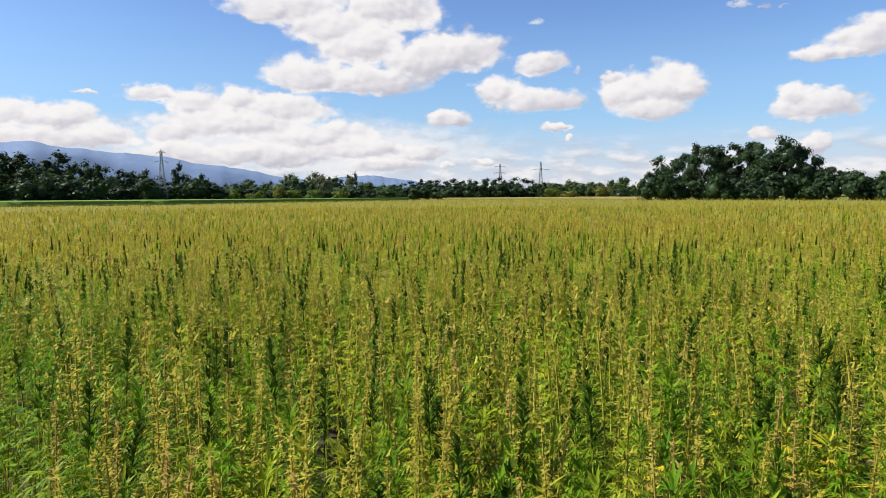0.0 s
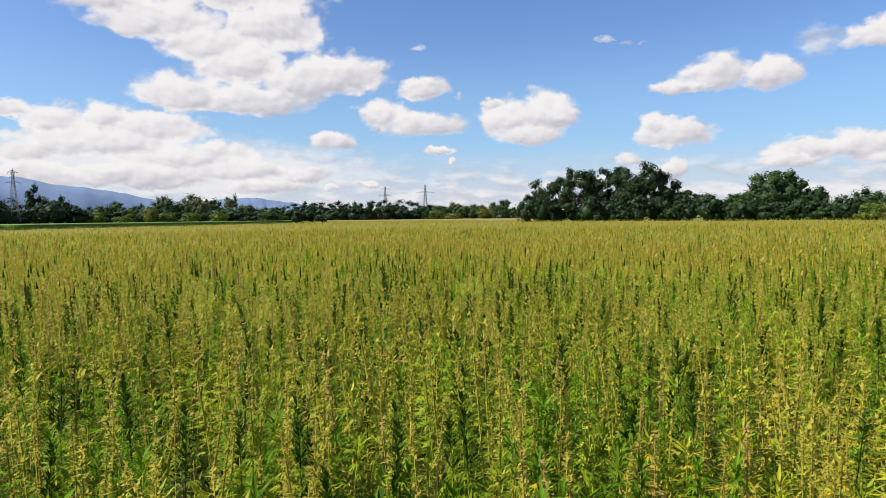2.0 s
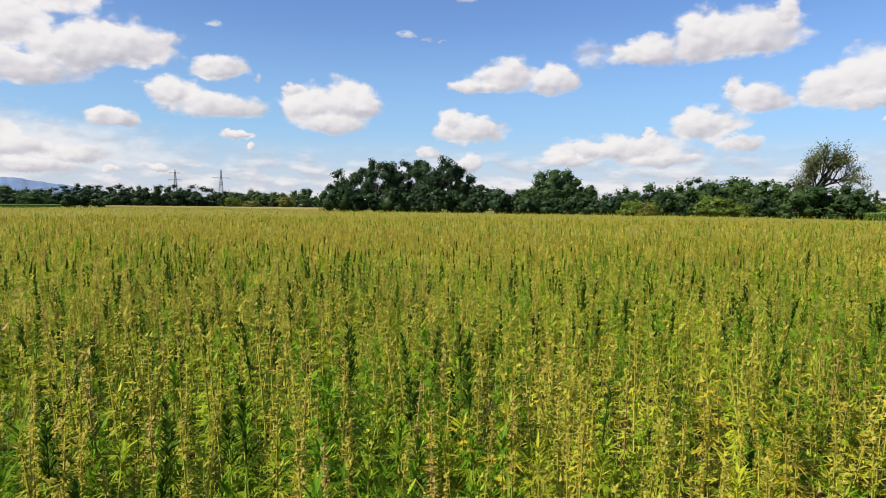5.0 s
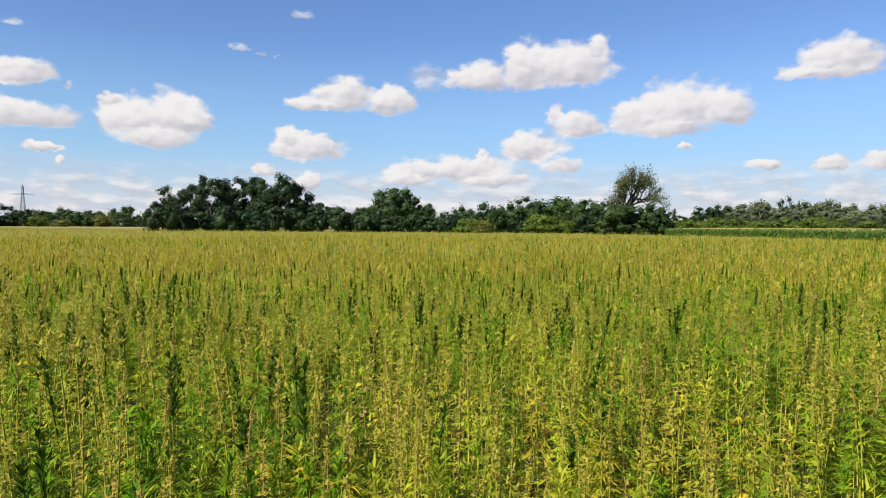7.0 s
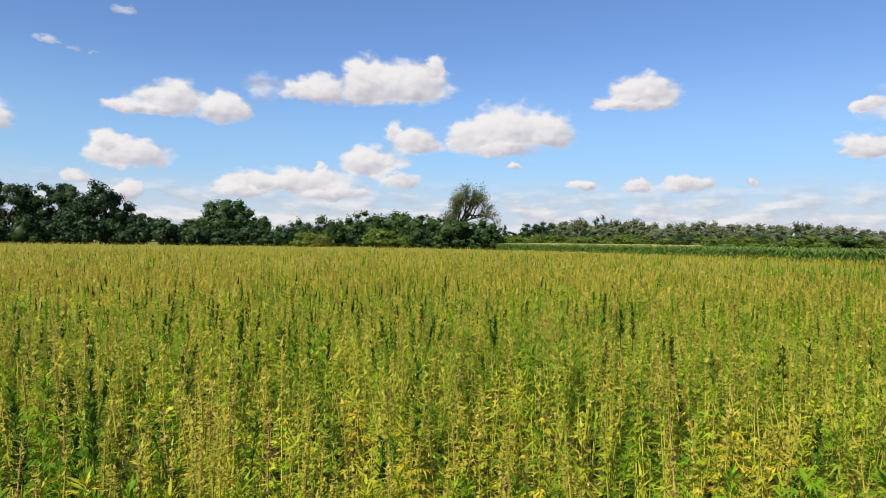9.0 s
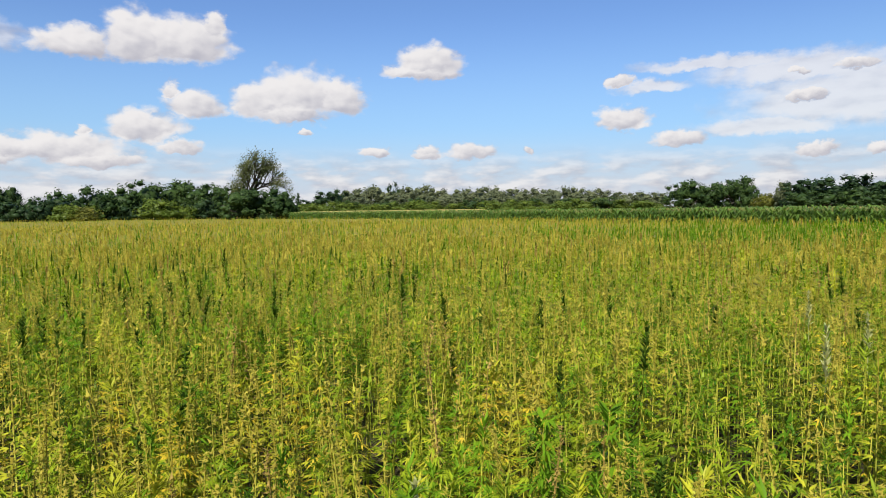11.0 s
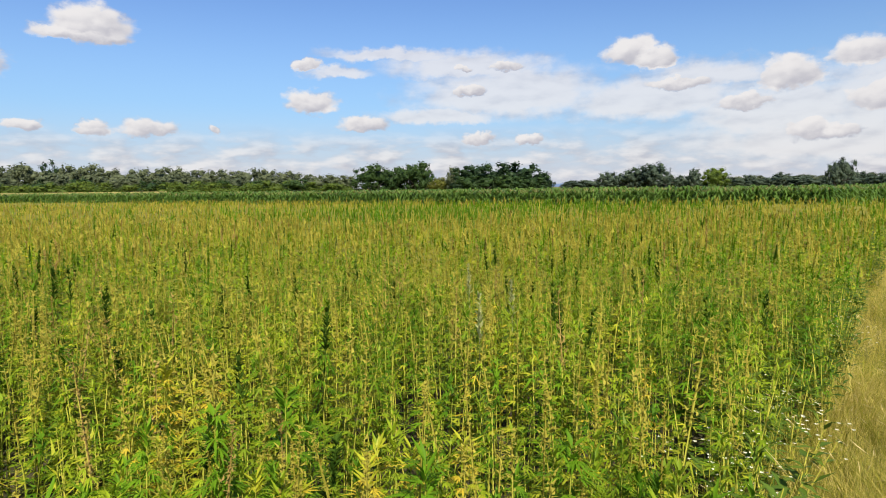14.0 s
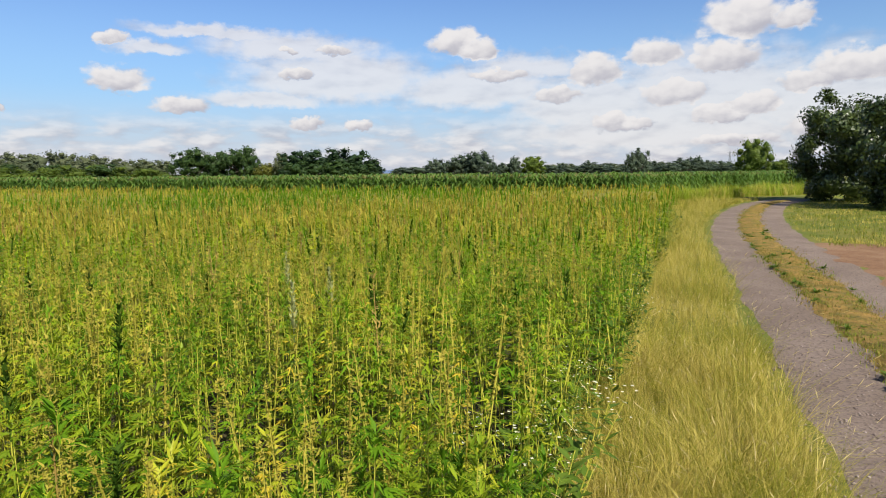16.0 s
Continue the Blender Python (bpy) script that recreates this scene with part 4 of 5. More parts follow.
def branching_tree(bits, rng, a, way, length, radius, depth, tips):
    """Limbs that fork and thin out."""
    b = a + way * length
    mid = a + way * length * 0.5 + rng.normal(0, 0.04, 3) * length
    rod(bits, a, mid, radius, radius * 0.8, 0, 5)
    rod(bits, mid, b, radius * 0.8, radius * 0.62, 0, 5)
    if depth == 0:
        tips.append((b, way))
        return
    tips.append((b, way))
    for _ in range(3 if depth > 1 else 4):
        w = way + rng.normal(0, 0.42, 3) + np.array([0, 0, 0.12])
        branching_tree(bits, rng, b if rng.random() < 0.75 else mid, w / np.linalg.norm(w), length * rng.uniform(0.6, 0.85), radius * 0.55, depth - 1, tips)


def leaning_tree():
    """The thin-crowned tree whose limbs show, leaning over its bushes."""
    rng = np.random.default_rng(5)
    wood, crown, tips, limbs = Bits(), Bits(), [], []
    d, az = 102, radians(57.1)
    root = np.array([0.0, 0.0, 0.0])
    right = np.array([math.cos(az), -math.sin(az), 0])
    rod(wood, root, root + np.array([0, 0, 3.6]) + right * 0.5, 0.42, 0.34, 0, 8)
    start = root + np.array([0, 0, 3.6]) + right * 0.5
    for lean, long, r in ((1.5, 2.3, 0.2), (1.05, 2.6, 0.24), (0.75, 2.5, 0.2), (0.4, 2.2, 0.16), (0.0, 1.7, 0.15)):
        w = right * lean + np.array([rng.normal(0, 0.25), rng.normal(0, 0.25), 1.0])
        limb = Bits()
        branching_tree(limb, rng, start, w / np.linalg.norm(w), long, r, 3, tips)
        limbs.append(limb)
    for at, way in tips:
        if at[2] > 3.2:
            for _ in range(30 if at[2] < 8.0 else 20):
                card(rng, 0.1, 0, crown, at + rng.normal(0, 0.34, 3) * (1, 1, 0.8), way)
    for side, up, wide, tall in ((-0.9, 2.4, 1.5, 2.2), (0.5, 2.2, 1.6, 2.0), (-1.0, 4.6, 1.0, 1.5), (0.1, 5.6, 0.9, 1.3), (-0.3, 4.0, 1.3, 1.6)):
        for _ in range(700):
            q = rng.normal(0, 0.5, 3)
            card(rng, 0.11, 0, crown, right * (side + wide * q[0]) + np.array([math.sin(az), math.cos(az), 0]) * wide * q[1] + np.array([0, 0, max(0.3, up + tall * q[2])]), right * q[0] + (0, 0, q[2]))
    thing = new("tree")
    thing.location, thing.scale = (d * math.sin(az), d * math.cos(az), 0), (1.05, 1.05, 1.13)
    trunk = part("trunk", mesh_of("trunk", *wood.done(), [BARK]), thing, "thick leaning grey-brown trunk")
    for limb in limbs:
        part("limb", mesh_of("limb", *limb.done(), [BARK]), trunk, "forked bare limb showing through the leaves")
    part("crown", mesh_of("crown", *crown.done(), [WILLOW_LEAF]), thing, "sparse olive-green foliage")
    tagged(thing, "leaning old willow with a thin crown above bushes", "tree")


leaning_tree()


def roadside_tree(az, dist, high, wide, seed, label):
    """The leafy tree beside the track, leaves down to the ground."""
    rng = np.random.default_rng(seed)
    wood, lobes = Bits(), [(0, 0, 0.5 * high, 0.3 * wide, 0.3 * wide, 0.36 * high), (0, 0, 0.3 * high, 0.34 * wide, 0.34 * wide, 0.22 * high)]
    rod(wood, (0, 0, 0), (0.1, 0, 0.4 * high), 0.16, 0.11, 0, 8)
    for i in range(30):
        a, z = rng.uniform(0, 6.28), rng.uniform(0.12, 0.9) * high
        out = 0.4 * wide * math.sqrt(max(0.04, 1 - ((z / high - 0.45) / 0.58) ** 2))
        r = rng.uniform(0.09, 0.15) * wide
        lobes.append((out * math.cos(a), out * math.sin(a), z, r, r, r * 0.9))
        rod(wood, (0.1, 0, rng.uniform(0.15, 0.4) * high), (out * 0.9 * math.cos(a), out * 0.9 * math.sin(a), z), 0.05, 0.015, 0, 4)
    for i in range(11):
        a, r = 6.28 * i / 11, rng.uniform(0.1, 0.14) * wide
        lobes.append((0.32 * wide * math.cos(a), 0.32 * wide * math.sin(a), 0.11 * high, r, r, 0.12 * high))
    crown = crown_bits(rng, lobes, 34000, 0.083, 0.47, high)
    thing = new("tree")
    thing.location = (dist * math.sin(radians(az)), dist * math.cos(radians(az)), 0)
    part("trunk", mesh_of("trunk", *wood.done(), [BARK]), thing)
    part("crown", mesh_of("crown", *crown.done(), [ROADSIDE_LEAF]), thing)
    tagged(thing, label, "tree", "trees beside the track")


roadside_tree(148.4, 40.5, 6.2, 6.2, 3, "dense dark green tree leafy down to the ground beside the track")
roadside_tree(153.4, 33.5, 6.4, 6.2, 4, "dense dark green tree leafy down to the ground beside the track")


# ---- pylons ----
def pylon(az, dist, high, arms, label):
    """A lattice mast: four legs, cross bracing, arms."""
    thing = new("pylon")
    thing.location = (dist * math.sin(radians(az)), dist * math.cos(radians(az)), 0)
    thing.rotation_euler = (0, 0, -radians(az) + 0.25)
    thick, half = 0.0038 * high, 0.065 * high

    def side(z):
        return half * (1 - 0.85 * min(1.0, z / (0.75 * high))) + 0.012 * high
    for sx in (-1, 1):
        for sy in (-1, 1):
            b = Bits()
            rod(b, (sx * side(0), sy * side(0), 0), (sx * side(0.75 * high), sy * side(0.75 * high), 0.75 * high), thick, thick, 0)
            rod(b, (sx * side(0.75 * high), sy * side(0.75 * high), 0.75 * high), (0, 0, high), thick, thick * 0.6, 0)
            part("leg", mesh_of("leg", *b.done(), [STEEL]), thing)
    b, z = Bits(), 0.0
    while z < 0.92 * high:
        up = z + max(0.05 * high, side(z) * 1.6)
        for s in (-1, 1):
            for p, q in (((-1, s), (1, s)), ((s, -1), (s, 1))):
                rod(b, (p[0] * side(z), p[1] * side(z), z), (q[0] * side(up), q[1] * side(up), up), thick * 0.6, thick * 0.6, 0, 3)
                rod(b, (q[0] * side(z), q[1] * side(z), z), (p[0] * side(up), p[1] * side(up), up), thick * 0.6, thick * 0.6, 0, 3)
        z = up
    part("bracing", mesh_of("bracing", *b.done(), [STEEL]), thing)
    for f, w in arms:
        b = Bits()
        for s in (-1, 1):
            rod(b, (0, 0, f * high + 0.03 * high), (s * w * high, 0, f * high), thick * 0.8, thick * 0.6, 0)
            rod(b, (0, 0, f * high), (s * w * high, 0, f * high), thick * 0.8, thick * 0.6, 0)
        arm = part("cross_arm", mesh_of("cross_arm", *b.done(), [STEEL]), thing)
        for s in (-1, 1):
            c = Bits()
            for k in range(4):
                z = f * high - 0.01 * high * k
                rod(c, (s * w * high, 0, z), (s * w * high, 0, z - 0.007 * high), thick * 1.1, thick * 0.6, 0, 6)
            part("insulator", mesh_of("insulator", *c.done(), [STEEL]), arm, "hanging string of insulator discs")
    tagged(thing, label, "pylon", "power line")


pylon(-23.45, 250, 19.4, ((0.93, 0.075), (0.76, 0.11)), "grey steel lattice pylon before the wood")
pylon(5.1, 520, 28.1, ((0.9, 0.15), (0.72, 0.17)), "grey steel lattice pylon behind the trees")
pylon(8.65, 520, 29.4, ((0.76, 0.25),), "grey steel lattice pylon behind the trees")
pylon(120.4, 600, 17.7, ((0.9, 0.1), (0.75, 0.12)), "distant steel lattice pylon")
pylon(139.8, 700, 20.6, ((0.9, 0.12), (0.75, 0.15)), "distant steel lattice pylon")


# ---- maize ----
def maize_bits(rng, leaves=7):
    stalk, blades, tassel = Bits(), Bits(), Bits()
    rod(stalk, (0, 0, 0), (0, 0, 0.9), 0.014, 0.007, 0, 4)
    for i in range(leaves):
        z, yaw = 0.2 + 0.68 * i / (leaves - 1), (i % 2) * 3.14 + rng.uniform(-0.7, 0.7)
        long, w = rng.uniform(0.38, 0.55) * (1.15 - 0.4 * z), 0.04
        xs, zs = np.array([0, 0.45, 1.0]) * long, np.array([0, 0.32, -0.08]) * long
        p = []
        for x, zz, ww in zip(xs, zs, (0.6, 1.0, 0.05)):
            p += [(x, -w * ww, zz + 0.01), (x, w * ww, zz + 0.01)]
        t = []
        for k in range(2):
            t += [(2 * k, 2 * k + 2, 2 * k + 3), (2 * k, 2 * k + 3, 2 * k + 1)]
        blades.add((turn_z(yaw) @ np.array(p).T).T + (0, 0, z), t, 1)
    for i in range(5):
        p, t = leaflet(0.14, 0.012, 0.15, 0.1, False)
        tassel.add((turn_z(i * 1.26) @ turn_y(-1.1) @ p.T).T + (0, 0, 0.88), t, 2)
    return stalk, blades, tassel


def maize_front(az):
    return reach(az) + 1.2 + 0.6 * np.sin(np.radians(az * 9)) + 1.9 * np.clip(np.asarray(az) - 132.0, 0, 12)


def maize():
    rng = np.random.default_rng(8)
    kinds = [maize_bits(np.random.default_rng(80 + i)) for i in range(4)]
    shapes = [joined(*k) for k in kinds]
    sets = [(mesh_of("stalk", *k[0].done(), [CORN_LEAF]),
             mesh_of("leaves", k[1].done()[0], k[1].done()[1], np.zeros(len(k[1].done()[1])), [CORN_LEAF]),
             mesh_of("tassel", k[2].done()[0], k[2].done()[1], np.zeros(len(k[2].done()[1])), [CORN_TASSEL])) for k in kinds]
    # front row, one by one
    az = 100.0
    count = 0
    while az < 146 and count < 240:
        r = float(maize_front(az)) + rng.uniform(0, 0.25)
        high = rng.uniform(1.46, 1.62)
        k = int(rng.integers(4))
        thing = new("maize_plant")
        thing.matrix_world = Matrix.Translation((r * math.sin(radians(az)), r * math.cos(radians(az)), 0)) @ \
            Matrix.Rotation(rng.uniform(0, 6.28), 4, "Z") @ Matrix.Diagonal((1.25, 1.25, high, 1))
        for name, me in zip(("stalk", "leaves", "tassel"), sets[k]):
            part(name, me, thing)
        tagged(thing, "tall green maize plant at the edge of its field", "maize", "front row of maize")
        az += math.degrees(0.2 / r) * rng.uniform(0.8, 1.2)
        count += 1
    # the rest of the field
    pts = []
    for depth0, depth1, gap in ((0.0, 2.2, 0.42), (3.0, 14, 2.0), (14, 60, 9.0)):
        for a0 in np.arange(61, 147, 1.0):
            r = float(maize_front(a0))
            wide = r * radians(1.0)
            n = int(wide * (depth1 - depth0) / gap ** 2 * (4.2 if depth0 == 0 else 2.2))
            aa = a0 + rng.uniform(0, 1, n)
            rr = maize_front(aa) + rng.uniform(depth0, depth1, n)
            pts.append(np.stack([rr * np.sin(np.radians(aa)), rr * np.cos(np.radians(aa))], 1))
    xy = np.concatenate(pts)
    n = len(xy)
    high = rng.uniform(1.44, 1.64, n)
    v, t, m = scatter(shapes, rng.integers(0, 4, n), xy, np.zeros(n), np.stack([np.full(n, 1.25), high], 1), rng.uniform(0, 6.28, n),
                      rng.normal(0, 0.02, (n, 2)), np.tile([0, 0, 1], (n, 1)))
    ob = new("maize_crop", mesh_of("maize_crop", v, t, m, [CORN_LEAF, CORN_TASSEL]))
    tagged(ob, "dense green maize standing behind the hemp", "maize field", kind="stuff")


maize()
sector("ground_maize", 61, 147, lambda a: float(maize_front(a)) + 2.5, lambda a: float(maize_front(a)) + 62, 1.25, CORN_LEAF, "close-set green maize tops", "maize field", 1.0, 0.12)


# ---- hemp ----
SLOTS = [STEM_GREEN, LEAF_GREEN, LEAF_PALE, LEAF_YELLOW, LEAF_DEEP, HEAD_DARK, HEAD_TAN, HEAD_BROWN]
# stem, leaf and head slots of each look of plant
LOOKS = np.array([(0, 1, 1), (0, 2, 2), (0, 3, 2), (0, 4, 4), (0, 1, 5), (0, 1, 5), (0, 2, 6), (0, 1, 7), (0, 1, 6)])
STYLES = ["leafy", "spike", "stalk", "tuft"]


# drifts in the field: heading, distance and half width of the deep green ones and of the yellowed ones
GREEN_DRIFTS = [(20, 8.5, 2.0), (6, 12, 2.0), (4, 4.0, 0.7), (21, 3.0, 0.7), (14, 2.4, 0.5), (99, 22, 5.0), (108, 26, 6.0), (115, 24, 4.0), (90, 6.8, 0.9), (101, 5.2, 0.5),
                (86, 2.0, 0.5), (77, 1.8, 0.5), (92, 1.6, 0.4), (-18, 3.2, 0.8), (34, 5.5, 0.9), (62, 4.6, 0.7), (71, 7.5, 1.2), (122, 7.5, 1.2), (50, 9.5, 1.4)]
GOLD_DRIFTS = [(55, 2.6, 0.7), (62, 3.4, 0.8), (81, 2.8, 0.3), (97, 2.0, 0.4), (44, 3.2, 0.6), (70, 2.3, 0.5), (30, 6.0, 1.0), (112, 4.0, 0.7)]


def drift_share(x, y, drifts):
    """How far a place lies inside the nearest drift, 0 to 1."""
    best = np.zeros_like(x)
    for az, r, half in drifts:
        away = np.hypot(x - r * math.sin(radians(az)), y - r * math.cos(radians(az))) / half
        best = np.maximum(best, np.clip(1.5 - away, 0, 1))
    return best


def hemp_looks(rng, xy):
    """For each place a look and a style, in drifts over the field."""
    n = len(xy)
    x, y = xy[:, 0], xy[:, 1]
    green = smooth_noise(x, y, 14, 3) + 0.7 * smooth_noise(x, y, 4, 4)
    gold = smooth_noise(x, y, 6, 5) + 0.6 * smooth_noise(x, y, 2, 6)
    p = rng.random(n)
    az = np.degrees(np.arctan2(x, y))
    darker = np.clip((40 - az) / 60, 0, 1)
    away = np.clip((np.hypot(x, y) - 3) / 9, 0, 1)
    cut = [0.28 + 0.1 * green - 0.06 * away, 0.14 + 0.05 * gold, 0.025 + 0.025 * gold, 0.12 + 0.09 * green - 0.04 * away, 0.012 + 0.02 * darker + 0.02 * green, 0.02 + 0.03 * darker,
           0.13 - 0.03 * green + 0.16 * away, 0.04 + 0.0 * green, 0.09 - 0.02 * green + 0.05 * away]
    belt = np.exp(-((np.hypot(x, y) - 8) / 6) ** 2)
    far_off = np.clip((np.hypot(x, y) - 12) / 10, 0, 1)
    for k in (4, 5):
        cut[k] = np.maximum(cut[k], 0.01) * (1 + 0.8 * belt) * (1 - 0.8 * far_off)
    rim = np.clip(1 - (x * ACROSS[0] + y * ACROSS[1] - 0.4) / 2.2, 0, 1) * np.clip((np.hypot(x, y) - 1) / 2, 0, 1)
    for k, gain in ((0, 0.22), (1, -0.06), (2, -0.03), (3, 0.42), (6, -0.08), (7, -0.03)):
        cut[k] = cut[k] + gain * rim
    cut[2] = cut[2] * (1 - 0.7 * away) * np.clip((az + 5) / 50, 0.15, 1.2)
    sober = np.clip((np.hypot(x, y) - 8) / 12, 0, 1)
    cut[1], cut[2], cut[0] = cut[1] * (1 - 0.55 * sober), cut[2] * (1 - sober), cut[0] + 0.05 * sober
    clump = np.clip(smooth_noise(x, y, 2.4, 14) + 0.6 * smooth_noise(x, y, 6, 15) - 0.25, 0, 1)
    cut[3], cut[6] = cut[3] + 0.28 * clump, cut[6] * (1 - 0.4 * clump)
    cut[6] = cut[6] + 0.12 * sober * np.clip((35 - az) / 30, 0, 1)
    south = np.clip((az - 35) / 40, 0, 1) * sober
    cut[6], cut[8], cut[0], cut[1] = cut[6] * (1 - 0.6 * south), cut[8] * (1 - 0.1 * south), cut[0] + 0.2 * south, cut[1] + 0.03 * south
    calm = np.clip((85 - az) / 50, 0.25, 1)
    cut[3], cut[4], cut[5] = cut[3] + 0.03 * (1 - calm), cut[4] * calm, cut[5] * calm
    cut[2] = cut[2] * np.clip(x * ACROSS[0] + y * ACROSS[1] - 0.9, 0, 1)
    lush = np.clip((az - 60) / 50, 0, 1) * np.clip(1 - (np.hypot(x, y) - 3) / 5, 0, 1)
    cut[0], cut[3], cut[1] = cut[0] + 0.12 * lush, cut[3] + 0.08 * lush, cut[1] - 0.04 * lush
    lead, ripe = drift_share(x, y, GREEN_DRIFTS), drift_share(x, y, GOLD_DRIFTS)
    beyond = np.hypot(x, y) > 14
    for k in (0, 6, 7, 8):
        cut[k] = cut[k] * (1 - 0.85 * lead * beyond)
    cut[3], cut[5], cut[6], cut[1] = cut[3] + (0.34 + 0.5 * beyond) * lead, cut[5] + 0.04 * lead, cut[6] * (1 - 0.6 * lead), cut[1] * (1 - 0.7 * lead)
    cut[1], cut[6], cut[8] = cut[1] * (0.5 + 0.4 * away), cut[6] + 0.05, cut[8] + 0.04
    cut[2], cut[1], cut[3] = cut[2] + 0.09 * ripe, cut[1] + 0.05 * ripe, cut[3] * (1 - 0.6 * ripe)
    tips = np.clip(1.2 - np.abs(np.hypot(x, y) - 8) / 8, 0, 1) * np.clip((70 - az) / 40, 0.04, 1)
    cut[4], cut[5] = cut[4] + 0.025 * tips, cut[5] + 0.045 * tips
    warm = np.clip((45 - az) / 40, 0, 1)
    cut[6], cut[7], cut[0] = cut[6] + 0.08 * warm, cut[7] + 0.05 * warm, cut[0] - 0.06 * warm
    dry = np.clip((np.hypot(x, y) - 10) / 15, 0, 1) * (1 - lead)
    cut[6], cut[1], cut[8] = cut[6] + 0.05 * dry, cut[1] * (1 - 0.3 * dry), cut[8] + 0.06 * dry
    cut = np.clip(np.stack(cut, 1), 0.004, 1)
    cut = np.cumsum(cut / cut.sum(1, keepdims=True), 1)
    look_of = (p[:, None] > cut).sum(1).clip(0, 8)
    style = np.array([0, 0, 0, 3, 1, 1, 2, 2, 2])[look_of]
    return look_of, style


def hemp_height(rng, xy, look_of):
    h = rng.normal(0.88, 0.06, len(xy)) + 0.05 * smooth_noise(xy[:, 0], xy[:, 1], 5, 9)
    h = h + np.where(look_of >= 6, 0.18, np.where(look_of >= 4, 0.1, 0.0)) + np.where(rng.random(len(xy)) < 0.02, 0.15, 0)
    h = h + np.where((look_of == 3) & (np.hypot(xy[:, 0], xy[:, 1]) > 14), 0.16, 0.0)
    return np.clip(h, 0.7, 1.32)


def hemp_shapes(level, variants):
    out = []
    for s, style in enumerate(STYLES):
        for k in range(variants):
            out.append(hemp_plant_bits(np.random.default_rng(100 * level + 10 * s + k), style, level))
    return out


def hemp_field():
    rng = np.random.default_rng(17)
    bands = [(0, 0.8, 2.6, 85, 4), (1, 2.6, 8.0, 52, 4), (2, 8.0, 20.0, 27, 4), (3, 20.0, 50.0, 8.5, 4), (3, 50.0, 200.0, 0.9, 4)]
    for level, r0, r1, density, variants in bands:
        kinds = hemp_shapes(level, variants)
        xy = ring(rng, r0, r1, density)
        look_of, style = hemp_looks(rng, xy)
        high = hemp_height(rng, xy, look_of)
        which = style * variants + rng.integers(0, variants, len(xy))
        yaw, lean = rng.uniform(0, 6.28, len(xy)), rng.normal(0, 0.05, (len(xy), 2))
        rest = np.ones(len(xy), bool)
        if level == 0:
            near = np.argsort(np.hypot(xy[:, 0] - 1.1, xy[:, 1] - 1.1))[:280]
            rest[near] = False
            cache = {}
            for i in near:
                key = (int(which[i]), int(look_of[i]))
                if key not in cache:
                    meshes = []
                    for bits, slot, name in zip(kinds[key[0]], LOOKS[key[1]], ("stem", "leaves", "flower_head")):
                        v, t, m = bits.done()
                        meshes.append(mesh_of(name, v, t, np.zeros(len(t)), [SLOTS[slot]]))
                    cache[key] = meshes
                thing = new("hemp_plant")
                thing.matrix_world = Matrix.Translation((xy[i, 0], xy[i, 1], 0)) @ Matrix.Rotation(lean[i, 0], 4, "Y") @ \
                    Matrix.Rotation(yaw[i], 4, "Z") @ Matrix.Diagonal((1, 1, high[i], 1))
                for name, me in zip(("stem", "leaves", "flower_head"), cache[key]):
                    part(name, me, thing)
                words = {0: "green leafy hemp plant", 1: "yellow-green leafy hemp plant", 2: "hemp plant with yellowing leaves", 3: "deep green bushy hemp plant",
                         4: "hemp plant with a dense dark green seed head", 5: "green hemp plant with a dark seed head", 6: "pale hemp plant with a dry tan flower stalk",
                         7: "hemp plant with a withered brown flower stalk", 8: "green hemp plant with a tan flower stalk"}[int(look_of[i])]
                tagged(thing, words + " in the field", "hemp plant", "hemp plants nearest the verge")
        shapes = [joined(*k) for k in kinds]
        v, t, m = scatter(shapes, which[rest], xy[rest], np.zeros(rest.sum()), np.stack([np.ones(rest.sum()), high[rest]], 1), yaw[rest], lean[rest], LOOKS[look_of[rest]])
        ob = new("hemp_crop", mesh_of("hemp_crop", v, t, m, SLOTS))
        tagged(ob, "dense yellow-green hemp crop with dark and tan flower heads", "hemp field", kind="stuff")


def field_soil():
    """Bare dark soil under the plants, from the verge into the field."""
    v, t, n, k = [], [], 90, 10
    for i in range(n + 1):
        s = -30 + 64 * i / n
        for j in range(k + 1):
            p = ALONG * s + ACROSS * (float(edge_at(s)) - 0.05 + 22 * (j / k) ** 1.6)
            v.append((p[0], p[1], 0.012 + 0.01 * math.sin(3.1 * s + j) if j else -0.02))
    for i in range(n):
        for j in range(k):
            q = i * (k + 1) + j
            t += [(q, q + k + 1, q + k + 2), (q, q + k + 2, q + 1)]
    ob = new("ground_soil", mesh_of("ground_soil", np.array(v), np.array(t)[:, ::-1], np.zeros(len(t)), [SOIL]))
    tagged(ob, "dark crumbly soil under the hemp plants", "soil", kind="structure")


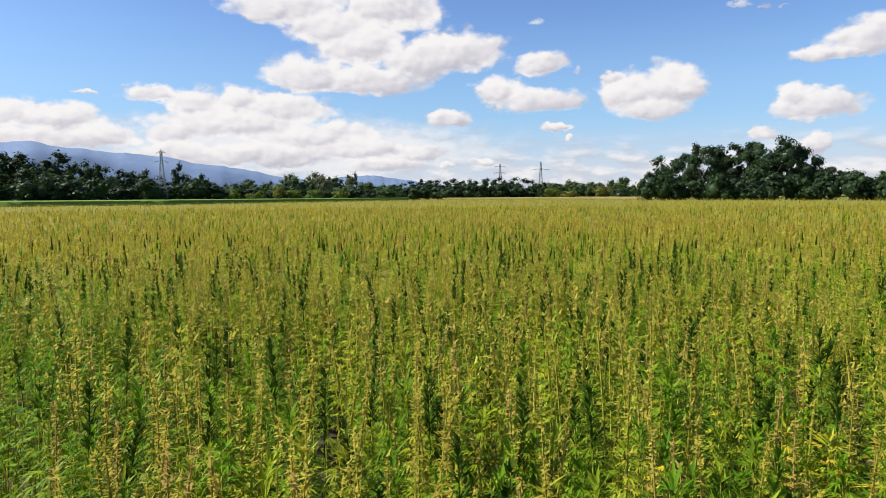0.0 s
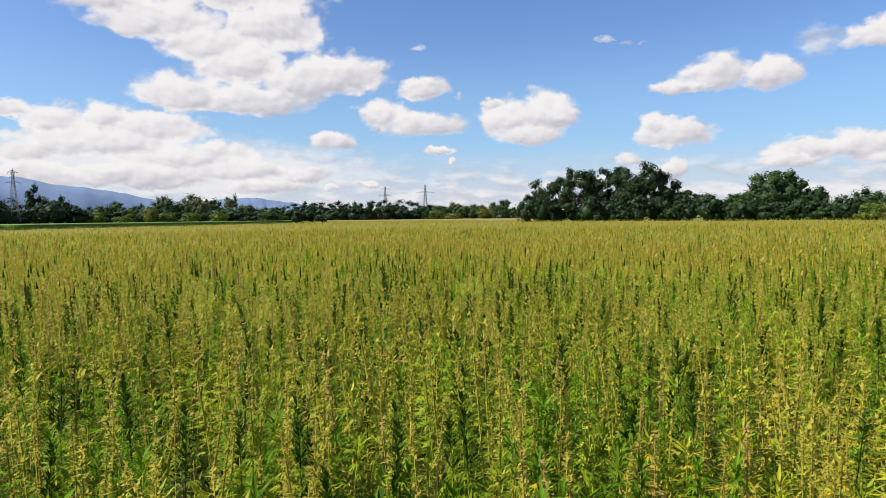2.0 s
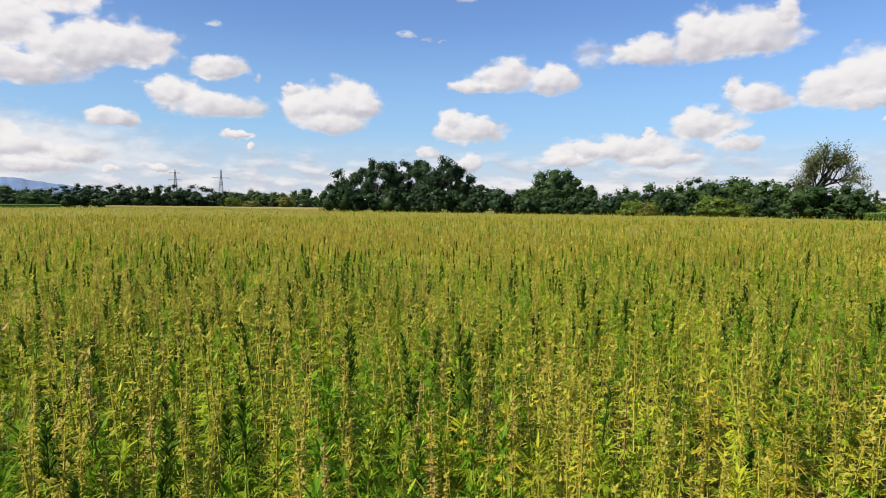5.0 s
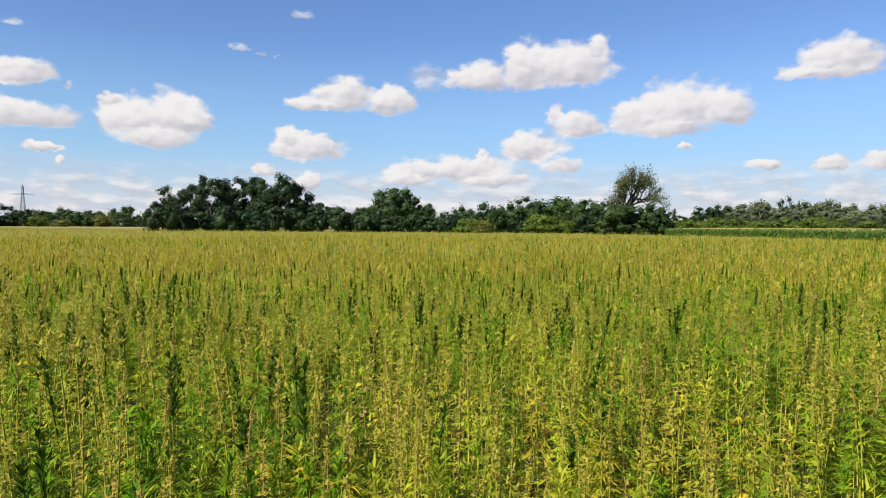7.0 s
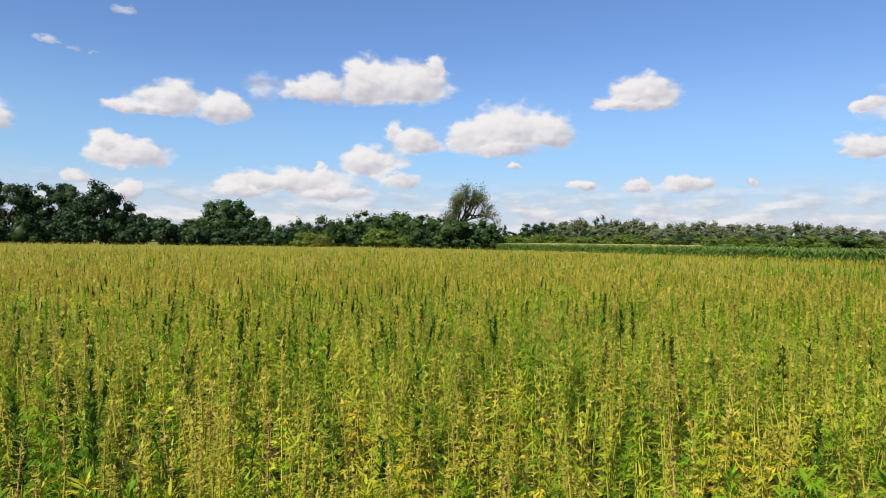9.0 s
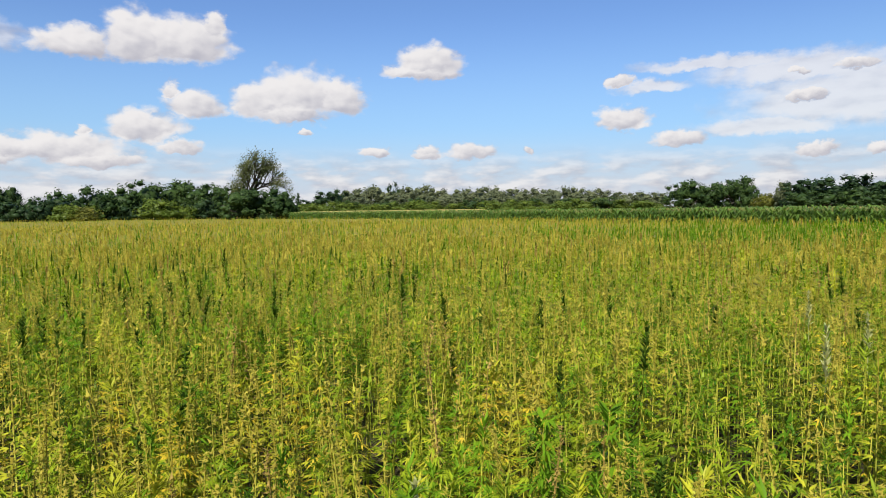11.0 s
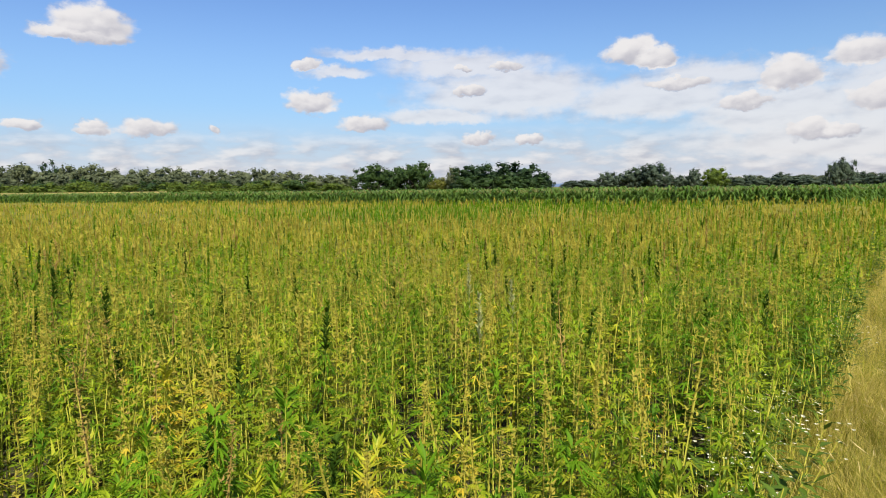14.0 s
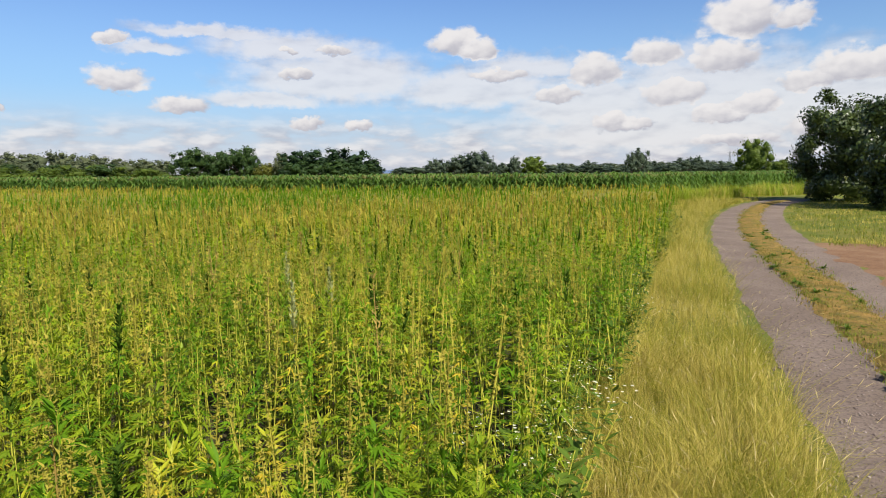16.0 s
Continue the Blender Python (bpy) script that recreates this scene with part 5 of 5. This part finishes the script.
def hemp_canopy():
    """The closed leaf cover between the plants farther off."""
    az = np.arange(-46, 134.6, 0.5)
    k = 70
    far = reach(az)
    f = np.linspace(0, 1, k)
    r = 7.0 * (far[:, None] / 7.0) ** f[None]
    x, y = r * np.sin(np.radians(az))[:, None], r * np.cos(np.radians(az))[:, None]
    rng = np.random.default_rng(3)
    z = 0.36 + 0.34 * np.clip((r - 7) / 22, 0, 1) + 0.05 * smooth_noise(x, y, 1.7, 12) + rng.uniform(-0.06, 0.06, x.shape)
    s, u = x * ALONG[0] + y * ALONG[1], x * ACROSS[0] + y * ACROSS[1]
    z = np.where(u > edge_at(s) + 0.25, z, -0.05)
    v = np.stack([x, y, z], -1).reshape(-1, 3)
    i, j = np.meshgrid(np.arange(len(az) - 1), np.arange(k - 1), indexing="ij")
    q = (i * k + j).ravel()
    t = np.concatenate([np.stack([q, q + 1, q + k + 1], 1), np.stack([q, q + k + 1, q + k], 1)])[:, ::-1]
    ob = new("hemp_undergrowth", mesh_of("hemp_undergrowth", v, t, np.zeros(len(t)), [CANOPY]))
    tagged(ob, "closed olive-green leaf cover of the hemp field", "hemp field", kind="stuff")


# marked plants: x and y of the tall dark seed heads, the bushy deep green plants and the yellowed ones
DARK_HEADS = [(-2.18, 8.14), (-2.18, 6.56), (1.0, 2.5), (0.16, 5.96), (1.72, 5.4), (0.63, 6.77), (2.83, 9.84), (2.62, 7.3), (-0.98, 4.53), (-1.56, 3.03), (-1.2, 2.06), (-0.99, 2.84),
              (-0.64, 2.48), (3.18, 3.22), (5.48, 1.67), (6.0, 4.26), (1.41, 2.2), (1.78, 2.95), (7.44, 2.56), (4.12, 0.91), (4.42, 2.31), (3.54, -0.25)]
DEEP_GREEN = [(0.42, 4.72), (-0.66, 4.64), (-0.15, 2.51), (0.84, 2.33), (-0.68, 1.82), (1.66, 3.18), (4.4, 1.75), (2.55, 1.63), (0.81, 2.49), (3.69, 3.33), (4.7, 2.67), (5.47, 1.8),
              (7.41, -1.67), (2.34, 0.06), (3.54, 0.91), (4.22, 1.83), (1.97, -0.92), (2.39, -0.14), (1.97, -0.52), (1.75, 0.3), (1.6, -0.75)]
YELLOWED = [(1.36, 2.18), (0.72, 2.01), (2.65, 1.75), (2.69, 2.11), (2.09, 4.18), (2.52, 1.59), (3.52, 0.51), (3.68, 0.28), (3.6, 1.69), (2.88, -1.43), (2.25, -0.39), (2.42, -0.41), (2.3, -0.72),
            (3.31, 0.43), (3.37, 0.24), (2.2, -0.2)]


def marked_plants():
    rng = np.random.default_rng(71)
    for places, style, slots, tall, wide, words in (
            (DARK_HEADS, "spike", (0, 4, 5), (1.06, 1.14), 1.15, "tall dark green hemp plant with a dense seed head"),
            (DEEP_GREEN, "tuft", (0, 4, 4), (0.98, 1.08), 1.4, "bushy deep green hemp plant among paler ones"),
            (YELLOWED, "leafy", (0, 3, 2), (0.86, 0.94), 1.3, "hemp plant with large yellowed leaves")):
        sets = []
        for k in range(3):
            bits = hemp_plant_bits(np.random.default_rng(700 + k + len(words)), style, 0)
            sets.append([mesh_of(name, p.done()[0], p.done()[1], np.zeros(len(p.done()[1])), [SLOTS[s]]) for p, s, name in zip(bits, slots, ("stem", "leaves", "flower_head"))])
        for i, (x, y) in enumerate(places):
            h = rng.uniform(*tall) * (1.12 if (x, y) == (1.0, 2.5) else 1.0)
            thing = new("hemp_plant")
            thing.matrix_world = Matrix.Translation((x, y, 0)) @ Matrix.Rotation(rng.uniform(0, 6.28), 4, "Z") @ Matrix.Diagonal((wide, wide, h, 1))
            for name, me in zip(("stem", "leaves", "flower_head"), sets[i % 3]):
                part(name, me, thing)
            tagged(thing, words, "hemp plant", "hemp plants of the field")


field_soil()
hemp_canopy()
hemp_field()
marked_plants()


# ---- weeds at the field's edge ----
def weed_bits(rng, high, leaves, bloom):
    stem, blades, flowers = Bits(), Bits(), Bits()
    for k in range(5):
        yaw, out = rng.uniform(0, 6.28), rng.uniform(0.05, 0.22)
        end = np.array([out * math.cos(yaw), out * math.sin(yaw), high * rng.uniform(0.7, 1.0)])
        rod(stem, (0, 0, 0), end, 0.004, 0.002, 0, 3)
        for i in range(leaves):
            f = rng.uniform(0.2, 0.95)
            p, t = leaflet(rng.uniform(0.05, 0.11), rng.uniform(0.02, 0.035), rng.uniform(0.1, 0.6), 0.2, True)
            blades.add((turn_z(rng.uniform(0, 6.28)) @ turn_y(-rng.uniform(0, 0.9)) @ p.T).T + end * f, t, 0)
        for i in range(bloom):
            at = end + rng.normal(0, 0.05, 3)
            for q in range(5):
                p, t = leaflet(0.009, 0.006, 0.1, 0.1, False)
                flowers.add((turn_z(q * 1.257) @ turn_y(-0.3) @ p.T).T + at, t, 0)
    return stem, blades, flowers


def edge_weeds():
    rng = np.random.default_rng(52)
    leafy = [weed_bits(np.random.default_rng(520 + k), 0.62, 16, 0) for k in range(3)]
    daisy = [weed_bits(np.random.default_rng(530 + k), 0.55, 7, 7) for k in range(3)]
    thistle = [weed_bits(np.random.default_rng(540), 0.72, 9, 5)]

    def meshes(bits, petal):
        out = []
        for p, mat, name in zip(bits, (STEM_GREEN, WEED_LEAF, petal), ("stem", "leaves", "flowers")):
            if p.n:
                v, t, m = p.done()
                out.append((name, mesh_of(name, v, t, m, [mat])))
        return out
    kinds = {"leafy": [meshes(x, PETAL) for x in leafy], "daisy": [meshes(x, PETAL) for x in daisy], "thistle": [meshes(x, PETAL_PINK) for x in thistle]}
    spots = [("daisy", s, rng.uniform(-0.04, 0.18)) for s in (3.0, 3.2, 3.45, 3.7, 3.95, 4.2, 4.4, 4.7, 6.4, 8.2, 11.0)] + [("thistle", 5.8, 0.2), ("thistle", 5.6, 0.3), ("thistle", 9.0, 0.4)]
    spots += [("leafy", s, rng.uniform(-0.1, 0.25)) for s in np.concatenate([np.arange(1.6, 8, 0.22), np.arange(8, 22, 0.5)])]
    words = {"leafy": "leafy green weed at the hemp field's edge", "daisy": "weed with small white flowers at the field's edge", "thistle": "weed with faded pink flowers at the field's edge"}
    for i, (kind, s, off) in enumerate(spots):
        u = float(edge_at(s)) + off
        x, y = ALONG * s + ACROSS * u
        thing = new("weed")
        k = rng.uniform(0.8, 1.25)
        thing.matrix_world = Matrix.Translation((x, y, 0)) @ Matrix.Rotation(rng.uniform(0, 6.28), 4, "Z") @ Matrix.Diagonal((k, k, k, 1))
        for name, me in kinds[kind][i % len(kinds[kind])]:
            piece = part(name, me, thing)
            if name == "flowers":
                tagged(piece, kind="stuff")
        tagged(thing, words[kind], "weed", "weeds at the field's edge")


edge_weeds()


def mugwort():
    """Silvery flower spires standing over the hemp."""
    rng = np.random.default_rng(61)
    stem, leaves, head = hemp_plant_bits(np.random.default_rng(610), "spike", 0)
    sets = [(n, mesh_of(n, p.done()[0], p.done()[1], np.zeros(len(p.done()[1])), [m])) for n, p, m in (("stem", stem, STEM_GREEN), ("leaves", leaves, WEED_LEAF), ("flower_spire", head, SILVER))]
    for x, y, h in ((3.5, -1.07, 1.14), (1.89, 0.35, 0.95), (4.3, -1.5, 1.08), (5.1, -1.4, 1.1)):
        thing = new("mugwort")
        thing.matrix_world = Matrix.Translation((x, y, 0)) @ Matrix.Rotation(rng.uniform(0, 6.28), 4, "Z") @ Matrix.Diagonal((0.9, 0.9, h, 1))
        for n, me in sets:
            part(n, me, thing)
        tagged(thing, "silvery grey mugwort spire among the hemp", "mugwort", "mugwort in the field")


mugwort()


def rosettes():
    """Low leafy weeds on the strip between the ruts."""
    rng = np.random.default_rng(66)
    shapes = []
    for k in range(3):
        b = Bits()
        for i in range(26):
            p, t = leaflet(rng.uniform(0.03, 0.08), rng.uniform(0.014, 0.026), rng.uniform(-0.2, 0.3), 0.2, True)
            b.add((turn_z(rng.uniform(0, 6.28)) @ turn_y(-rng.uniform(0.1, 0.8)) @ p.T).T + (0, 0, 0.01), t, 0)
        shapes.append(mesh_of("leaves", *b.done(), [WEED_LEAF]))
    for i in range(60):
        s, u = rng.uniform(4, 20), rng.uniform(-2.45, -1.65)
        x, y = track_point(s, u)
        k = rng.uniform(0.7, 1.7)
        thing = new("weed")
        part("leaves", shapes[i % 3], thing)
        thing.matrix_world = Matrix.Translation((x, y, 0.02)) @ Matrix.Rotation(rng.uniform(0, 6.28), 4, "Z") @ Matrix.Diagonal((k, k, k, 1))
        tagged(thing, "low leafy green weed between the wheel ruts", "weed", "weeds on the track")


rosettes()


# ---- verge, strip and lawn grass ----
def tuft_bits(rng, blades, high, spread, width, seeds):
    """A tuft of bent blades, some of them stalks with a seed head."""
    b = Bits()
    for k in range(blades):
        h, yaw, out = high * rng.uniform(0.45, 1.0), rng.uniform(0, 6.28), rng.uniform(0.05, 1.25)
        w = width * rng.uniform(0.6, 1.4)
        if k < seeds:
            h, out = high * rng.uniform(1.0, 1.35), rng.uniform(0.05, 0.4)
        p = np.array([(0, -w, 0), (0, w, 0), (out * 0.3 * h, -w * 0.8, 0.6 * h), (out * 0.3 * h, w * 0.8, 0.6 * h), (out * h, 0, h * (1 - 0.36 * out * out))])
        at = np.array([rng.normal(0, spread), rng.normal(0, spread), 0])
        hold = turn_z(yaw)
        b.add((hold @ p.T).T + at, [(0, 1, 3), (0, 3, 2), (2, 3, 4)], 0)
        if k < seeds:
            q, t = leaflet(0.045, 0.003, 0.3, 0.1, False)
            b.add((hold @ turn_y(-1.1) @ q.T).T + at + hold @ np.array([out * h * 0.95, 0, h * (1 - 0.4 * out * out) - 0.02]), t, 1)
    return b.done()


def grass(name, label, rng, su, high, blades, spread, width, mats, bias, seeds=0, lift=0.0, flop=0.12):
    """Grass tufts at track places (s, u); mats: dry, green and seed-head."""
    shapes = [tuft_bits(np.random.default_rng(900 + k), blades, high, spread, width, seeds if k % 3 == 0 else 0) for k in range(6)]
    xy = np.array([track_point(s, u) for s, u in su])
    n = len(xy)
    h = rng.uniform(0.65, 1.15, n) * (1 + 0.2 * smooth_noise(xy[:, 0], xy[:, 1], 2.5, 31))
    green = (rng.random(n) + 0.35 * smooth_noise(xy[:, 0], xy[:, 1], 2.5, 33) < bias).astype(int)
    soft = flop / max(high, 0.1)
    lie = np.stack([smooth_noise(xy[:, 0], xy[:, 1], 0.8, 35), smooth_noise(xy[:, 0], xy[:, 1], 0.7, 36)], 1) * soft + rng.normal(0.06, 0.7 * soft + 0.1, (n, 2))
    v, t, m = scatter(shapes, rng.integers(0, 6, n), xy, np.full(n, lift), np.stack([h, h], 1), rng.uniform(0, 6.28, n), lie,
                      np.stack([green, np.full(n, 2)], 1))
    ob = new(name, mesh_of(name, v, t, m, mats))
    tagged(ob, label, "grass", kind="stuff")


rng = np.random.default_rng(44)


def spread_su(s0, s1, u0, u1, density):
    n = int((s1 - s0) * abs(u1 - u0) * density)
    return np.stack([rng.uniform(s0, s1, n), rng.uniform(u0, u1, n)], 1)


def verge_su(s0, s1, density):
    a = spread_su(s0, s1, -0.8, 0.75, density)
    return a[(a[:, 1] + bend(a[:, 0]) < edge_at(a[:, 0]) + 0.15) & (np.hypot(a[:, 0], a[:, 1]) > 0.7)]


OCHRE_BLADE = foliage("ochre_blade", (0.172, 0.129, 0.0258), (0.3612, 0.258, 0.0688), (0.258, 0.215, 0.043), 0.2, 0.7, 1.5)
MIX = [GRASS_DRY, GRASS_GREEN, GRASS_SEED]
grass("verge_grass", "tall dry yellow grass along the track", rng, np.concatenate([verge_su(-7, 0.6, 60), verge_su(0.6, 7, 430), verge_su(7, 16, 150), verge_su(16, 37, 60)]), 0.4, 10, 0.04, 0.0011, MIX, 0.5, 1, flop=0.5)
grass("strip_grass", "short grass and weeds between the ruts", rng, np.concatenate([spread_su(2, 12, -2.4, -1.7, 330), spread_su(12, 16, -2.4, -1.7, 150), spread_su(2, 16, -2.6, -1.55, 25), spread_su(16, 38, -2.45, -1.65, 60)]), 0.055, 6, 0.06, 0.003, [OCHRE_BLADE, LAWN_GREEN, GRASS_SEED], 0.5, 0, 0.022)
lawn = np.concatenate([spread_su(16.5, 34, -10, -3.3, 22), spread_su(34, 46, -12, -3.3, 12), spread_su(8, 16.5, -11, -7.0, 14), spread_su(16.6, 18.2, -9, -3.5, 34)])
grass("lawn_grass", "uneven green and dry grass beside the track", rng, lawn, 0.12, 6, 0.1, 0.005, [GRASS_DRY, LAWN_GREEN, GRASS_SEED], 0.72)
wild = spread_su(0, 1, 0, 1, 3800)
wild_az = 130.5 + 17 * wild[:, 0]
wild_r = np.interp(wild_az, [130, 134, 138.6, 141, 144.3, 148], [34.3, 35.5, 41, 45, 49, 52]) + 9 * wild[:, 1] ** 1.5
wild = np.stack([wild_r * np.sin(np.radians(wild_az)), wild_r * np.cos(np.radians(wild_az))], 1)
wild = np.stack([wild @ ALONG, wild @ ACROSS - bend(wild @ ALONG)], 1)
grass("bank_grass", "tall bright green grass in the bend of the track", rng, wild, 0.9, 7, 0.14, 0.007, [GRASS_DRY, BANK_GREEN, GRASS_SEED], 0.8)
grass("bend_grass", "short yellow-green grass where the crop ends", rng, np.concatenate([spread_su(30, 40, -0.7, 4.5, 40)]), 0.25, 7, 0.08, 0.006, MIX, 0.6)


def pebbles():
    shape = np.array([(1, 0, 0), (-1, 0, 0), (0, 0.8, 0), (0, -0.8, 0), (0, 0, 0.6), (0, 0, -0.4)], float)
    tris = np.array([(0, 2, 4), (2, 1, 4), (1, 3, 4), (3, 0, 4), (2, 0, 5), (1, 2, 5), (3, 1, 5), (0, 3, 5)])
    su = np.concatenate([spread_su(1.5, 7, -1.75, -0.8, 700), spread_su(7, 16, -1.7, -0.85, 150), spread_su(3, 16, -3.2, -2.4, 80)])
    xy = np.array([track_point(s, u) for s, u in su])
    n = len(xy)
    size = 0.003 + 0.014 * rng.random(n) ** 4
    v, t, m = scatter([(shape, tris, np.zeros(8, int))], np.zeros(n, int), xy, np.full(n, 0.008), np.stack([size, size], 1), rng.uniform(0, 6.28, n), np.zeros((n, 2)), np.zeros((n, 1), int))
    ob = new("pebbles", mesh_of("pebbles", v, t, m, [PEBBLE]))
    tagged(ob, "loose grey pebbles on the gravel track", "pebbles", kind="stuff")


pebbles()


def stones():
    """Single stones lying on the track's near rut."""
    rng = np.random.default_rng(91)
    shapes = []
    for k in range(4):
        v = ICO_V * rng.uniform(0.75, 1.15, (len(ICO_V), 1)) * (1, rng.uniform(0.6, 0.9), 0.55)
        shapes.append(mesh_of("stone", v, ICO_T, np.zeros(len(ICO_T)), [PEBBLE_SINGLE]))
    for i in range(150):
        s, u = 1.8 + 7 * rng.random() ** 1.4, rng.choice([rng.uniform(-1.0, -0.8), rng.uniform(-1.7, -0.85)])
        x, y = track_point(s, u)
        r = rng.uniform(0.006, 0.015)
        ob = part("stone", shapes[i % 4], road)
        ob.matrix_world = Matrix.Translation((x, y, 0.006 + 0.25 * r)) @ Matrix.Rotation(rng.uniform(0, 6.28), 4, "Z") @ Matrix.Diagonal((r, r, r, 1))


stones()
